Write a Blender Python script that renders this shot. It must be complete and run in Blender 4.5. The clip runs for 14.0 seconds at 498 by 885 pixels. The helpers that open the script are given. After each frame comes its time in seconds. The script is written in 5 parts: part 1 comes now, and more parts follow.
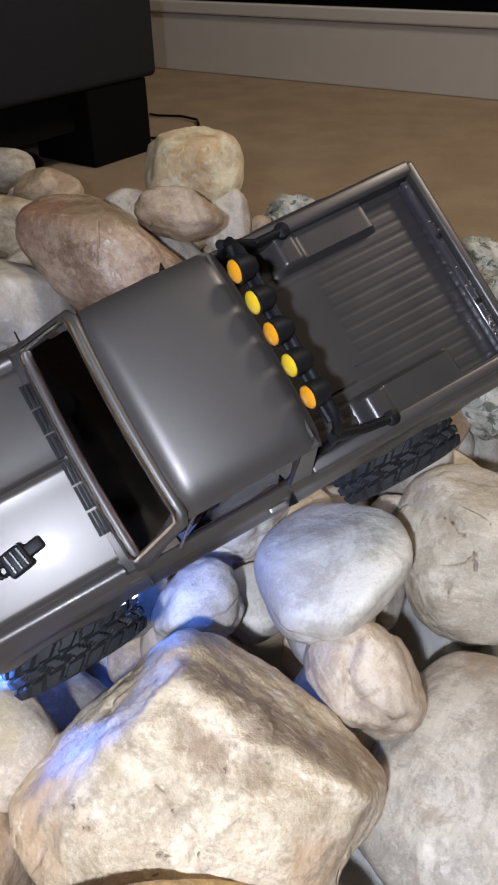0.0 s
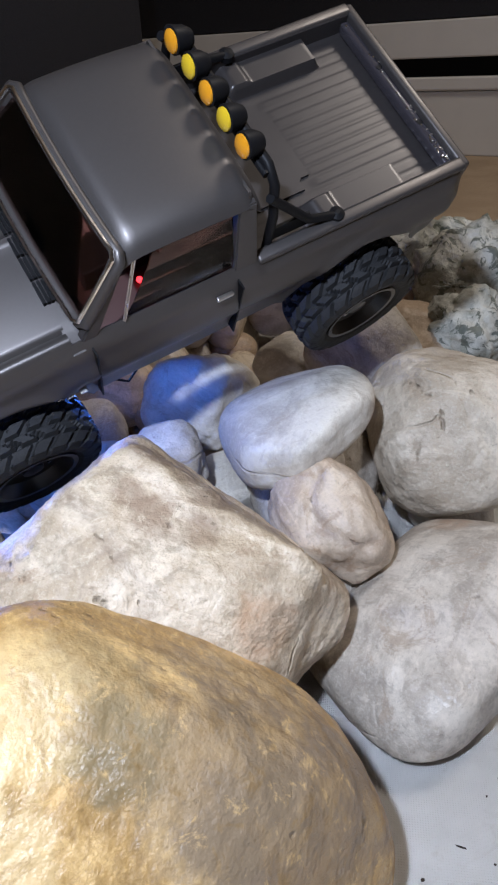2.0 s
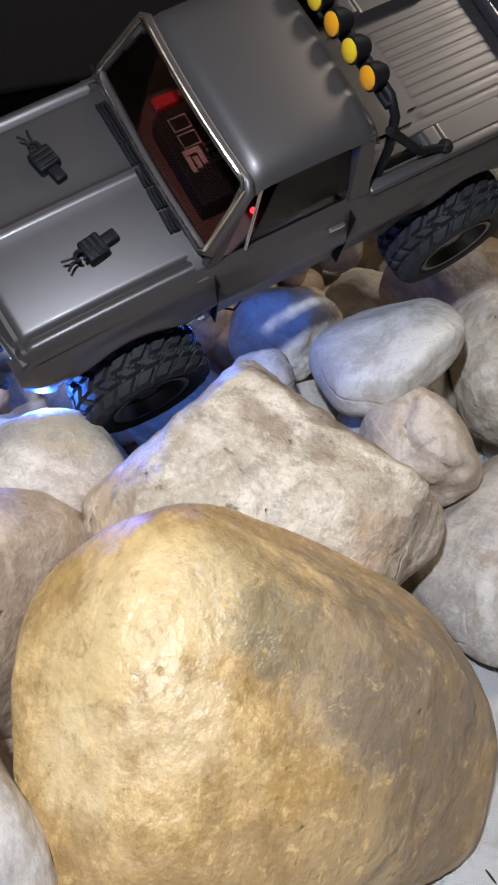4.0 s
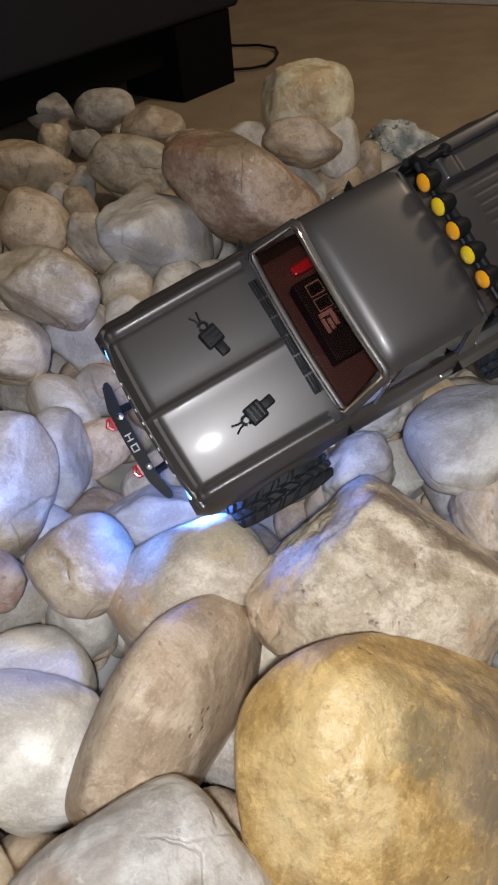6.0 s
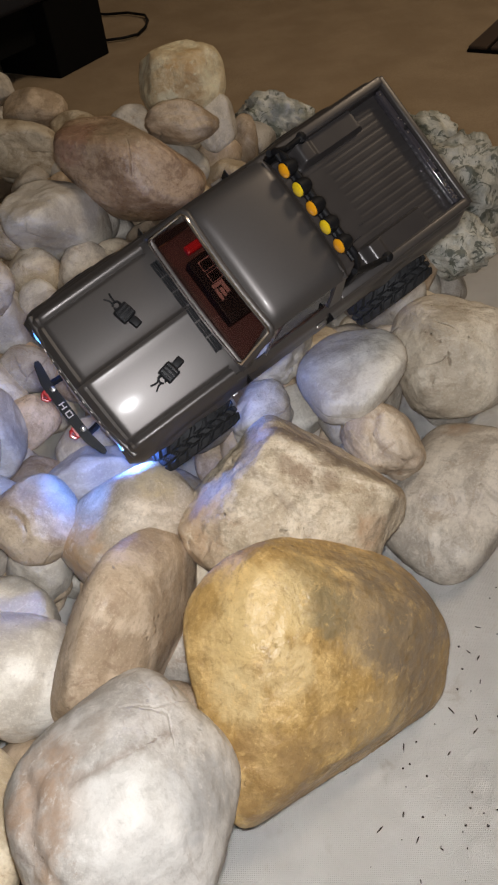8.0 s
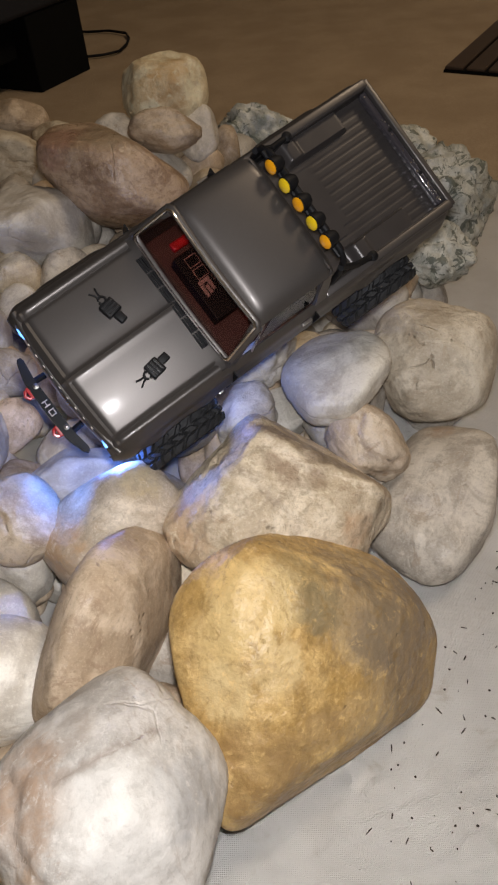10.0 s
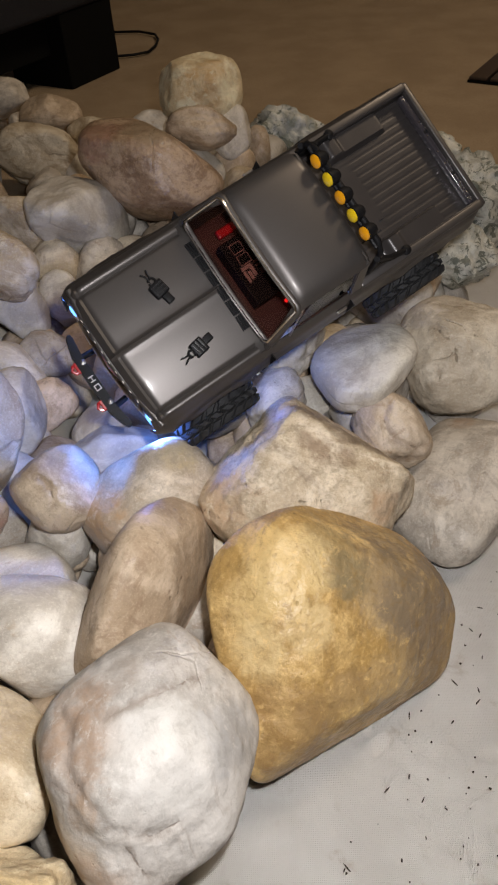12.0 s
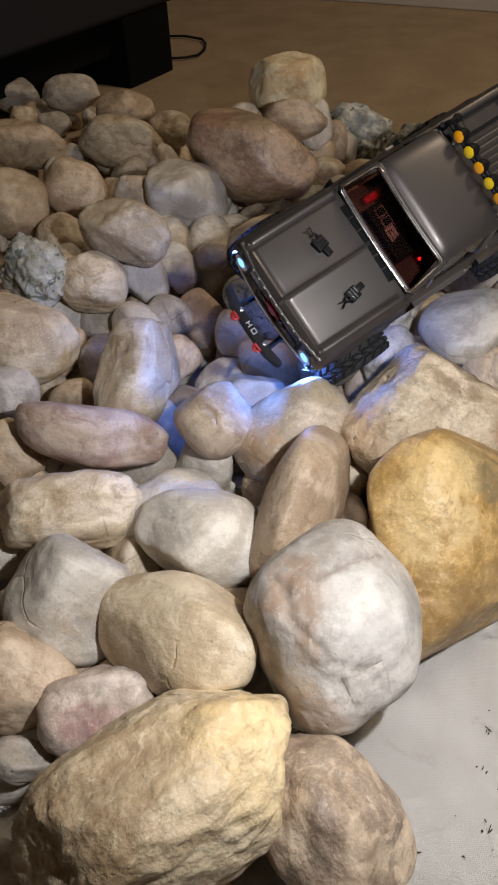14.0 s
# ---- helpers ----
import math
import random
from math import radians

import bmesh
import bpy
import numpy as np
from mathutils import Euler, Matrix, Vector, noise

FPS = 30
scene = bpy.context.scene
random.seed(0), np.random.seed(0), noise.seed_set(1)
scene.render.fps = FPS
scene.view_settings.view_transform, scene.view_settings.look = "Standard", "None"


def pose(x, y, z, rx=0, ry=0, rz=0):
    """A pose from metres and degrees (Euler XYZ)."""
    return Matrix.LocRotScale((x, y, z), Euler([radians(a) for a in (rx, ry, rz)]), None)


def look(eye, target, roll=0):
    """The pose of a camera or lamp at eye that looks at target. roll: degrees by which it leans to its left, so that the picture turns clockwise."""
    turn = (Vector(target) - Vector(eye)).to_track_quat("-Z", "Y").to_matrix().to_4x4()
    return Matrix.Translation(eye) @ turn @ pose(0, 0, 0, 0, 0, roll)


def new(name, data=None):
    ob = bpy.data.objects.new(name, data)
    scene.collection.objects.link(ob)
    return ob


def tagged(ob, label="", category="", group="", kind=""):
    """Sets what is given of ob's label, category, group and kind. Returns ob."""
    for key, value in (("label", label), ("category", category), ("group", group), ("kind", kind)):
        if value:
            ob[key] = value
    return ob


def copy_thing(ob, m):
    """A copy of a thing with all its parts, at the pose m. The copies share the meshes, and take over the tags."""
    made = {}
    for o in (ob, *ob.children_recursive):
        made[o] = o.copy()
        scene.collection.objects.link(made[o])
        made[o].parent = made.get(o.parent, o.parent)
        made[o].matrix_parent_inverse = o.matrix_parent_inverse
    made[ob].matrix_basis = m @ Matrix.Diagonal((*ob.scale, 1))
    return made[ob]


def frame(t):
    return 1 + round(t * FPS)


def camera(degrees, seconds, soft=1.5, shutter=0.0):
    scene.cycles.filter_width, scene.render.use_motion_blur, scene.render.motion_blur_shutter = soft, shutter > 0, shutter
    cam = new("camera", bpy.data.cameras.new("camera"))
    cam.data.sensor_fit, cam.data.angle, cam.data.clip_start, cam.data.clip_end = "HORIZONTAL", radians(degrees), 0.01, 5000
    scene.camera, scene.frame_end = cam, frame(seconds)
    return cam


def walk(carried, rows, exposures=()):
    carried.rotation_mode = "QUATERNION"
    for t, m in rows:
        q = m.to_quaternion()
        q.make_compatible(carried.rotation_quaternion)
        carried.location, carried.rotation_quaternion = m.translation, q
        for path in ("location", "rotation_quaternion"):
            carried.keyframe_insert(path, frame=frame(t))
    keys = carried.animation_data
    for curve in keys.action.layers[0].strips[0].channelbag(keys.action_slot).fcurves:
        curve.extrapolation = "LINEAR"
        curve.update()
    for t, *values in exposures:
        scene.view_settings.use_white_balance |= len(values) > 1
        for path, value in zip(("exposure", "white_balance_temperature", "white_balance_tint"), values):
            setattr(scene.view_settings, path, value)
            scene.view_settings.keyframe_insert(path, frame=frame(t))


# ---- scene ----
cam = camera(37.2, 14.0, soft=2.2)
PATH = [
    (0, (0.189, 0.14, 0.381), (-0.062, 1.756, -0.77), -1.2),
    (0.5, (0.19, 0.119, 0.359), (-0.117, 1.766, -0.732), -1.2),
    (1, (0.196, 0.097, 0.336), (-0.169, 1.779, -0.683), -2.7),
    (1.5, (0.212, 0.087, 0.285), (-0.126, 1.801, -0.688), -3.0),
    (2, (0.22, 0.079, 0.275), (-0.071, 1.822, -0.661), -2.9),
    (2.5, (0.219, 0.081, 0.276), (-0.057, 1.818, -0.676), -2.8),
    (3, (0.2, 0.062, 0.277), (-0.103, 1.776, -0.707), -2.9),
    (3.2, (0.198, 0.059, 0.275), (-0.122, 1.763, -0.722), -3.2),
    (5.3, (0.162, 0.048, 0.343), (-0.22, 1.581, -0.884), -3.7),
    (5.5, (0.157, 0.052, 0.367), (-0.223, 1.565, -0.885), -4.2),
    (6, (0.143, 0.043, 0.411), (-0.252, 1.531, -0.865), -6.0),
    (6.5, (0.162, 0.054, 0.411), (-0.204, 1.483, -0.939), -10.0),
    (7, (0.168, 0.033, 0.428), (-0.116, 1.44, -0.965), -9.8),
    (7.5, (0.155, -0.009, 0.453), (-0.055, 1.422, -0.929), -7.7),
    (7.7, (0.157, -0.015, 0.456), (-0.036, 1.423, -0.921), -7.5),
    (9.8, (0.151, -0.028, 0.452), (0.041, 1.451, -0.89), -5.5),
    (10, (0.151, -0.027, 0.444), (0.039, 1.457, -0.893), -5.5),
    (10.5, (0.152, -0.028, 0.439), (0.037, 1.458, -0.894), -5.5),
    (11, (0.147, -0.032, 0.438), (0.04, 1.459, -0.891), -4.9),
    (11.5, (0.142, -0.038, 0.442), (0.041, 1.457, -0.883), -4.5),
    (12, (0.133, -0.058, 0.45), (0.008, 1.433, -0.877), -3.8),
    (12.5, (0.099, -0.079, 0.457), (-0.053, 1.403, -0.877), -3.4),
    (13, (0.071, -0.11, 0.467), (-0.066, 1.376, -0.864), -3.0),
    (13.5, (0.057, -0.135, 0.471), (-0.049, 1.369, -0.843), -2.4),
    (14, (0.028, -0.155, 0.463), (-0.078, 1.353, -0.847), -2.3),
]
walk(cam, [(t, look(eye, target, roll)) for t, eye, target, roll in PATH],
     exposures=[(0.0, 0.54, 5400, 9), (1.5, 0.35, 5100, 10), (3.2, 0.25, 5100, 10), (5.3, -0.03, 5900, 8), (6.5, -0.12, 5850, 7), (7.5, -0.22, 6100, 8), (11.0, -0.19, 6300, 10), (13.0, -0.26, 6300, 10), (14.0, -0.15, 6250, 10)])

# ---- light ----
world = bpy.data.worlds.new("room_dim")
scene.world = world
world.use_nodes = True
world.node_tree.nodes["Background"].inputs[0].default_value = (0.85, 0.62, 0.42, 1)
world.node_tree.nodes["Background"].inputs[1].default_value = 0.03


def lamp(name, kind, m, power, colour, size=0.02, angle=None):
    data = bpy.data.lights.new(name, kind)
    data.energy, data.color = power, colour
    if kind == "AREA":
        data.shape, data.size = "DISK", size
    else:
        data.shadow_soft_size = size
    if kind == "SPOT" and angle:
        data.spot_size, data.spot_blend = radians(angle), 0.6
    ob = new(name, data)
    ob.matrix_world = m
    return ob


# the phone's torch, held over the stones; the dim lamp of the room; the truck's blue headlights
lamp("torch_light", "SPOT", look((0.155, 0.0, 0.445), (0.08, 0.50, 0.02)), 8.6, (1.0, 0.965, 0.95), 0.010, 140)
lamp("room_light", "AREA", look((1.3, 0.9, 2.3), (0.3, 1.2, 0.0)), 20.0, (1.0, 0.78, 0.54), 0.5)
TRUCK = pose(0.099, 0.4525, 0.152, -43.5, 14.0, -144.3)
for side in (1, -1):
    lamp("headlight_beam", "SPOT", TRUCK @ pose(0.1375, side * 0.042, 0.083, 0, -90 + 28, 0), 0.38, (0.09, 0.27, 1.0), 0.004, 84)
# blue points added for the headlights' spill round the front wheels
lamp("wheel_spill_fill", "POINT", TRUCK @ pose(0.046, 0.040, 0.047), 0.10, (0.10, 0.25, 1.0), 0.004)
lamp("wheel_spill_fill", "POINT", TRUCK @ pose(0.128, 0.050, 0.055), 0.2, (0.10, 0.25, 1.0), 0.004)
lamp("wheel_spill_fill", "POINT", TRUCK @ pose(0.120, -0.049, 0.064), 0.20, (0.10, 0.25, 1.0), 0.004)

# ---- materials ----
def nodes_of(name):
    m = bpy.data.materials.new(name)
    m.use_nodes = True
    nt = m.node_tree
    return m, nt, nt.nodes["Principled BSDF"]


def plain(name, colour, rough=0.5, metal=0.0, coat=0.0, emit=None, power=0.0, mottle=0.12, grain=60.0, bump=0.0, spec=0.5):
    """Paint, plastic or metal with a little wear in its colour and gloss."""
    m, nt, b = nodes_of(name)
    tc = nt.nodes.new("ShaderNodeTexCoord")
    n = nt.nodes.new("ShaderNodeTexNoise")
    n.inputs["Scale"].default_value, n.inputs["Detail"].default_value = grain, 6
    nt.links.new(tc.outputs["Object"], n.inputs["Vector"])
    mix = nt.nodes.new("ShaderNodeMix")
    mix.data_type = "RGBA"
    mix.inputs[6].default_value = (*[c * (1 - mottle) for c in colour], 1)
    mix.inputs[7].default_value = (*[min(1, c * (1 + mottle)) for c in colour], 1)
    nt.links.new(n.outputs["Fac"], mix.inputs[0])
    nt.links.new(mix.outputs[2], b.inputs["Base Color"])
    r = nt.nodes.new("ShaderNodeMapRange")
    r.inputs[3].default_value, r.inputs[4].default_value = max(0.02, rough - 0.08), min(1, rough + 0.08)
    nt.links.new(n.outputs["Fac"], r.inputs[0])
    nt.links.new(r.outputs[0], b.inputs["Roughness"])
    b.inputs["Metallic"].default_value = metal
    b.inputs["Specular IOR Level"].default_value = spec
    b.inputs["Coat Weight"].default_value = coat
    b.inputs["Coat Roughness"].default_value = 0.12
    if bump:
        bp = nt.nodes.new("ShaderNodeBump")
        bp.inputs["Strength"].default_value, bp.inputs["Distance"].default_value = bump, 0.002
        nt.links.new(n.outputs["Fac"], bp.inputs["Height"])
        nt.links.new(bp.outputs[0], b.inputs["Normal"])
    if emit:
        b.inputs["Emission Color"].default_value = (*emit, 1)
        b.inputs["Emission Strength"].default_value = power
    return m


def noise_node(nt, vec, scale, detail=6, rough=0.55, distort=0.0):
    n = nt.nodes.new("ShaderNodeTexNoise")
    n.inputs["Scale"].default_value, n.inputs["Detail"].default_value = scale, detail
    n.inputs["Roughness"].default_value, n.inputs["Distortion"].default_value = rough, distort
    nt.links.new(vec, n.inputs["Vector"])
    return n.outputs["Fac"]


def ramp(nt, fac, lo, hi, a=0.0, b=1.0):
    r = nt.nodes.new("ShaderNodeMapRange")
    r.interpolation_type = "SMOOTHSTEP"
    for i, v in enumerate((lo, hi, a, b)):
        r.inputs[i + 1].default_value = v
    nt.links.new(fac, r.inputs[0])
    return r.outputs[0]


def blend(nt, fac, a, b, mode="MIX"):
    m = nt.nodes.new("ShaderNodeMix")
    m.data_type, m.blend_type = "RGBA", mode
    nt.links.new(fac, m.inputs[0])
    for i, c in ((6, a), (7, b)):
        if isinstance(c, tuple):
            m.inputs[i].default_value = (*c, 1)
        else:
            nt.links.new(c, m.inputs[i])
    return m.outputs[2]


def math_node(nt, op, a, b=0.0):
    m = nt.nodes.new("ShaderNodeMath")
    m.operation = op
    for i, c in ((0, a), (1, b)):
        if isinstance(c, (int, float)):
            m.inputs[i].default_value = c
        else:
            nt.links.new(c, m.inputs[i])
    return m.outputs[0]


def line_gap(nt, vec, lines):
    """The distance from the nearest of some bent lines, each a row of points in metres."""
    best = None
    for points in lines:
        for p, q in zip(points, points[1:]):
            p, q = Vector(p), Vector(q)
            step = q - p
            rel = nt.nodes.new("ShaderNodeVectorMath")
            rel.operation = "SUBTRACT"
            nt.links.new(vec, rel.inputs[0])
            rel.inputs[1].default_value = p
            dot = nt.nodes.new("ShaderNodeVectorMath")
            dot.operation = "DOT_PRODUCT"
            nt.links.new(rel.outputs[0], dot.inputs[0])
            dot.inputs[1].default_value = step / step.length_squared
            share = ramp_linear(nt, dot.outputs["Value"])
            along = nt.nodes.new("ShaderNodeVectorMath")
            along.operation = "SCALE"
            along.inputs[0].default_value = step
            nt.links.new(share, along.inputs["Scale"])
            gap = nt.nodes.new("ShaderNodeVectorMath")
            gap.operation = "DISTANCE"
            nt.links.new(rel.outputs[0], gap.inputs[0])
            nt.links.new(along.outputs[0], gap.inputs[1])
            best = gap.outputs["Value"] if best is None else math_node(nt, "MINIMUM", best, gap.outputs["Value"])
    return best


def ramp_linear(nt, fac):
    r = nt.nodes.new("ShaderNodeClamp")
    nt.links.new(fac, r.inputs[0])
    return r.outputs[0]


def stone_mat(name, base, light, stain, vein=0.35, specks=0.0, speck_colour=(0.06, 0.06, 0.055), rough=0.5, stain_from=0.52, relief=0.55, patches=(), lines=(), line_width=0.0011, line_colour=(0.10, 0.07, 0.05), dirt=1.0):
    """River stone: mottled base, pale patches, crisp stains, streaks, thin cracks, pits and a fine grain."""
    m, nt, b = nodes_of(name)
    tc = nt.nodes.new("ShaderNodeTexCoord")
    info = nt.nodes.new("ShaderNodeObjectInfo")
    shift = nt.nodes.new("ShaderNodeVectorMath")
    shift.operation = "MULTIPLY_ADD"
    nt.links.new(info.outputs["Random"], shift.inputs[0])
    shift.inputs[1].default_value = (7.3, 3.1, 5.7)
    nt.links.new(tc.outputs["Object"], shift.inputs[2])
    v = shift.outputs[0]
    big, mid, fine = noise_node(nt, v, 21, 8, 0.62, 0.8), noise_node(nt, v, 70, 9, 0.72, 0.3), noise_node(nt, v, 560, 4, 0.75)
    col = blend(nt, ramp(nt, big, 0.42, 0.58), tuple(c * 0.88 for c in base), tuple(min(0.82, c * 1.06) for c in light))
    # stains with ragged edges, and mineral streaks along one way of each stone
    col = blend(nt, ramp(nt, noise_node(nt, v, 27, 10, 0.74, 1.3), stain_from, stain_from + 0.09, 0, 0.72), col, stain)
    streak = nt.nodes.new("ShaderNodeVectorMath")
    streak.operation = "MULTIPLY"
    nt.links.new(v, streak.inputs[0])
    streak.inputs[1].default_value = (0.35, 1.6, 0.8)
    col = blend(nt, ramp(nt, noise_node(nt, streak.outputs[0], 60, 7, 0.7, 1.8), 0.55, 0.66, 0, 0.42), col, tuple(0.5 * c + 0.35 * d for c, d in zip(stain, base)))
    col = blend(nt, ramp(nt, noise_node(nt, streak.outputs[0], 42, 8, 0.7, 1.1), 0.34, 0.44, 0.5, 0), col, tuple(min(0.82, c * 1.18) for c in light))
    col = blend(nt, ramp(nt, mid, 0.50, 0.66, 0.0, 0.5 * dirt), col, tuple(c * 0.6 for c in base))
    col = blend(nt, ramp(nt, fine, 0.50, 0.70, 0.0, 0.35), col, tuple(min(0.82, c * 1.3) for c in light))
    col = blend(nt, ramp(nt, fine, 0.30, 0.43, 0.15 + 0.3 * dirt, 0.0), col, tuple(c * 0.45 for c in base))
    warp = nt.nodes.new("ShaderNodeVectorMath")
    warp.operation = "MULTIPLY_ADD"
    bend = nt.nodes.new("ShaderNodeTexNoise")
    bend.inputs["Scale"].default_value, bend.inputs["Detail"].default_value = 40, 6
    nt.links.new(v, bend.inputs["Vector"])
    nt.links.new(bend.outputs["Color"], warp.inputs[0])
    warp.inputs[1].default_value = (0.012, 0.012, 0.012)
    nt.links.new(v, warp.inputs[2])
    cells = nt.nodes.new("ShaderNodeTexVoronoi")
    cells.feature = "DISTANCE_TO_EDGE"
    cells.inputs["Scale"].default_value = 11
    nt.links.new(warp.outputs[0], cells.inputs["Vector"])
    gate = ramp(nt, noise_node(nt, v, 17, 2), 0.57, 0.66)
    crack = math_node(nt, "MULTIPLY", ramp(nt, cells.outputs["Distance"], 0.0, 0.013, 1.0, 0.0), gate)
    halo = math_node(nt, "MULTIPLY", ramp(nt, cells.outputs["Distance"], 0.0, 0.16, 1.0, 0.0), gate)
    col = blend(nt, math_node(nt, "MULTIPLY", halo, vein * 0.6), col, stain)
    col = blend(nt, math_node(nt, "MULTIPLY", crack, vein * 0.7), col, tuple(c * 0.3 for c in stain))
    pits = nt.nodes.new("ShaderNodeTexVoronoi")
    pits.inputs["Scale"].default_value = 190
    nt.links.new(warp.outputs[0], pits.inputs["Vector"])
    pit = math_node(nt, "MULTIPLY", ramp(nt, math_node(nt, "ADD", pits.outputs["Distance"], math_node(nt, "MULTIPLY", mid, 0.5)), 0.34, 0.62, 1, 0), ramp(nt, noise_node(nt, v, 52, 6, 0.7), 0.58, 0.66))
    col = blend(nt, math_node(nt, "MULTIPLY", pit, 0.42 * dirt), col, tuple(c * 0.35 for c in base))
    if specks:
        flake = ramp(nt, noise_node(nt, v, 62, 5, 0.65, 1.4), 0.64 - 0.08 * specks, 0.68 - 0.08 * specks, 0, 0.85)
        col = blend(nt, flake, col, speck_colour)
    for centre, reach, colour in patches:
        gap = nt.nodes.new("ShaderNodeVectorMath")
        gap.operation = "DISTANCE"
        nt.links.new(tc.outputs["Object"], gap.inputs[0])
        gap.inputs[1].default_value = centre
        edge = math_node(nt, "ADD", gap.outputs["Value"], math_node(nt, "MULTIPLY", math_node(nt, "SUBTRACT", noise_node(nt, v, 46, 9, 0.7, 0.6), 0.5), reach * 1.7))
        col = blend(nt, math_node(nt, "MULTIPLY", ramp(nt, edge, reach * 0.6, reach * 1.15, 0.9, 0.0), ramp(nt, mid, 0.35, 0.62, 1.0, 0.45)), col, colour)
    if patches:
        mottle = noise_node(nt, v, 110, 8, 0.74, 0.5)
        col = blend(nt, ramp(nt, mottle, 0.52, 0.64, 0.0, 0.48 * dirt), col, tuple(c * 0.55 for c in base))
        col = blend(nt, ramp(nt, mottle, 0.34, 0.45, 0.5, 0.0), col, tuple(min(0.82, c * 1.28) for c in light))
    groove = None
    if lines:
        wob = nt.nodes.new("ShaderNodeVectorMath")
        wob.operation = "MULTIPLY_ADD"
        nt.links.new(noise_colour(nt, tc.outputs["Object"], 130), wob.inputs[0])
        wob.inputs[1].default_value = (0.006, 0.006, 0.006)
        nt.links.new(tc.outputs["Object"], wob.inputs[2])
        away = nt.nodes.new("ShaderNodeVectorMath")
        away.operation = "SUBTRACT"
        nt.links.new(wob.outputs[0], away.inputs[0])
        away.inputs[1].default_value = (0.003, 0.003, 0.003)
        gap = line_gap(nt, away.outputs[0], lines)
        breaks = ramp(nt, mid, 0.42, 0.54, 1.0, 0.12)
        groove = math_node(nt, "MULTIPLY", ramp(nt, gap, line_width * 0.3, line_width, 1, 0), breaks)
        col = blend(nt, math_node(nt, "MULTIPLY", ramp(nt, gap, 0, line_width * 6, 0.55, 0), ramp(nt, mid, 0.4, 0.6)), col, tuple(0.6 * c for c in stain))
        # the groove's own shade is painted in dark, over the stain along it
        col = blend(nt, math_node(nt, "MULTIPLY", groove, 0.6), col, line_colour)
    hue = nt.nodes.new("ShaderNodeHueSaturation")
    nt.links.new(ramp(nt, info.outputs["Random"], 0, 1, 0.86, 1.12), hue.inputs["Value"])
    nt.links.new(col, hue.inputs["Color"])
    nt.links.new(hue.outputs[0], b.inputs["Base Color"])
    nt.links.new(ramp(nt, mid, 0.3, 0.7, rough - 0.14, rough + 0.18), b.inputs["Roughness"])
    dents = math_node(nt, "MULTIPLY", noise_node(nt, v, 30, 3, 0.5, 0.4), 1.3)
    bumps = math_node(nt, "ADD", math_node(nt, "MULTIPLY", noise_node(nt, v, 74, 4, 0.55), 0.9), math_node(nt, "MULTIPLY", noise_node(nt, v, 210, 3, 0.6), 0.22))
    h = math_node(nt, "ADD", math_node(nt, "ADD", dents, bumps), math_node(nt, "MULTIPLY", fine, 0.10))
    h = math_node(nt, "SUBTRACT", h, math_node(nt, "ADD", math_node(nt, "MULTIPLY", crack, 0.35), math_node(nt, "MULTIPLY", pit, 0.35)))
    if groove is not None:
        h = math_node(nt, "SUBTRACT", h, math_node(nt, "MULTIPLY", groove, 0.4))
    bp = nt.nodes.new("ShaderNodeBump")
    bp.inputs["Strength"].default_value, bp.inputs["Distance"].default_value = relief, 0.004
    nt.links.new(h, bp.inputs["Height"])
    nt.links.new(bp.outputs[0], b.inputs["Normal"])
    return m


def noise_colour(nt, vec, scale):
    n = nt.nodes.new("ShaderNodeTexNoise")
    n.inputs["Scale"].default_value, n.inputs["Detail"].default_value = scale, 4
    nt.links.new(vec, n.inputs["Vector"])
    return n.outputs["Color"]


# cracks and folds of single stones, in each stone's own metres
ROCK_CRACK = ((-.051, .029, .003), (-.049, .028, .012), (-.044, .032, .041), (-.036, .026, .046), (-.025, .019, .051), (-.014, .011, .055), (-.007, .001, .056))
ROCK_RIDGE = ((-.030, .057, .020), (-.024, .052, .029), (-.015, .049, .032), (-.001, .040, .040), (.016, .038, .042), (.035, .036, .044), (.051, .030, .041))
LOBE_FOLD = ((-.050, -.023, .030), (-.043, -.016, .043), (-.034, -.015, .055), (-.029, -.008, .061), (-.022, 0, .066), (-.013, .003, .066), (-.001, .018, .060), (-.002, .027, .054))
LOBE_CRACK = ((-.049, .002, .038), (-.051, .015, .033), (-.050, .029, .025), (-.041, .037, .002))
LOBE_TAIL = ((-.013, .003, .066), (.004, .007, .065), (.018, .010, .063))
SIDE_FOLD = ((-.029, -.042, .031), (-.031, -.022, .056), (-.028, -.014, .061))
KNOB_FOLD = ((-.014, .006, .024), (-.010, -.001, .024), (.004, -.009, .025), (.019, -.004, .024), (.026, .004, .018))
PIT_MARKS = (((-.031, .008, .033), (-.022, -.002, .039)), ((-.015, -.010, .039), (-.012, -.018, .036)), ((-.023, -.026, .031), (-.023, -.036, .026)))
LEFT_FOLD = ((-.019, -.002, .024), (-.002, .003, .028), (.010, -.004, .026))

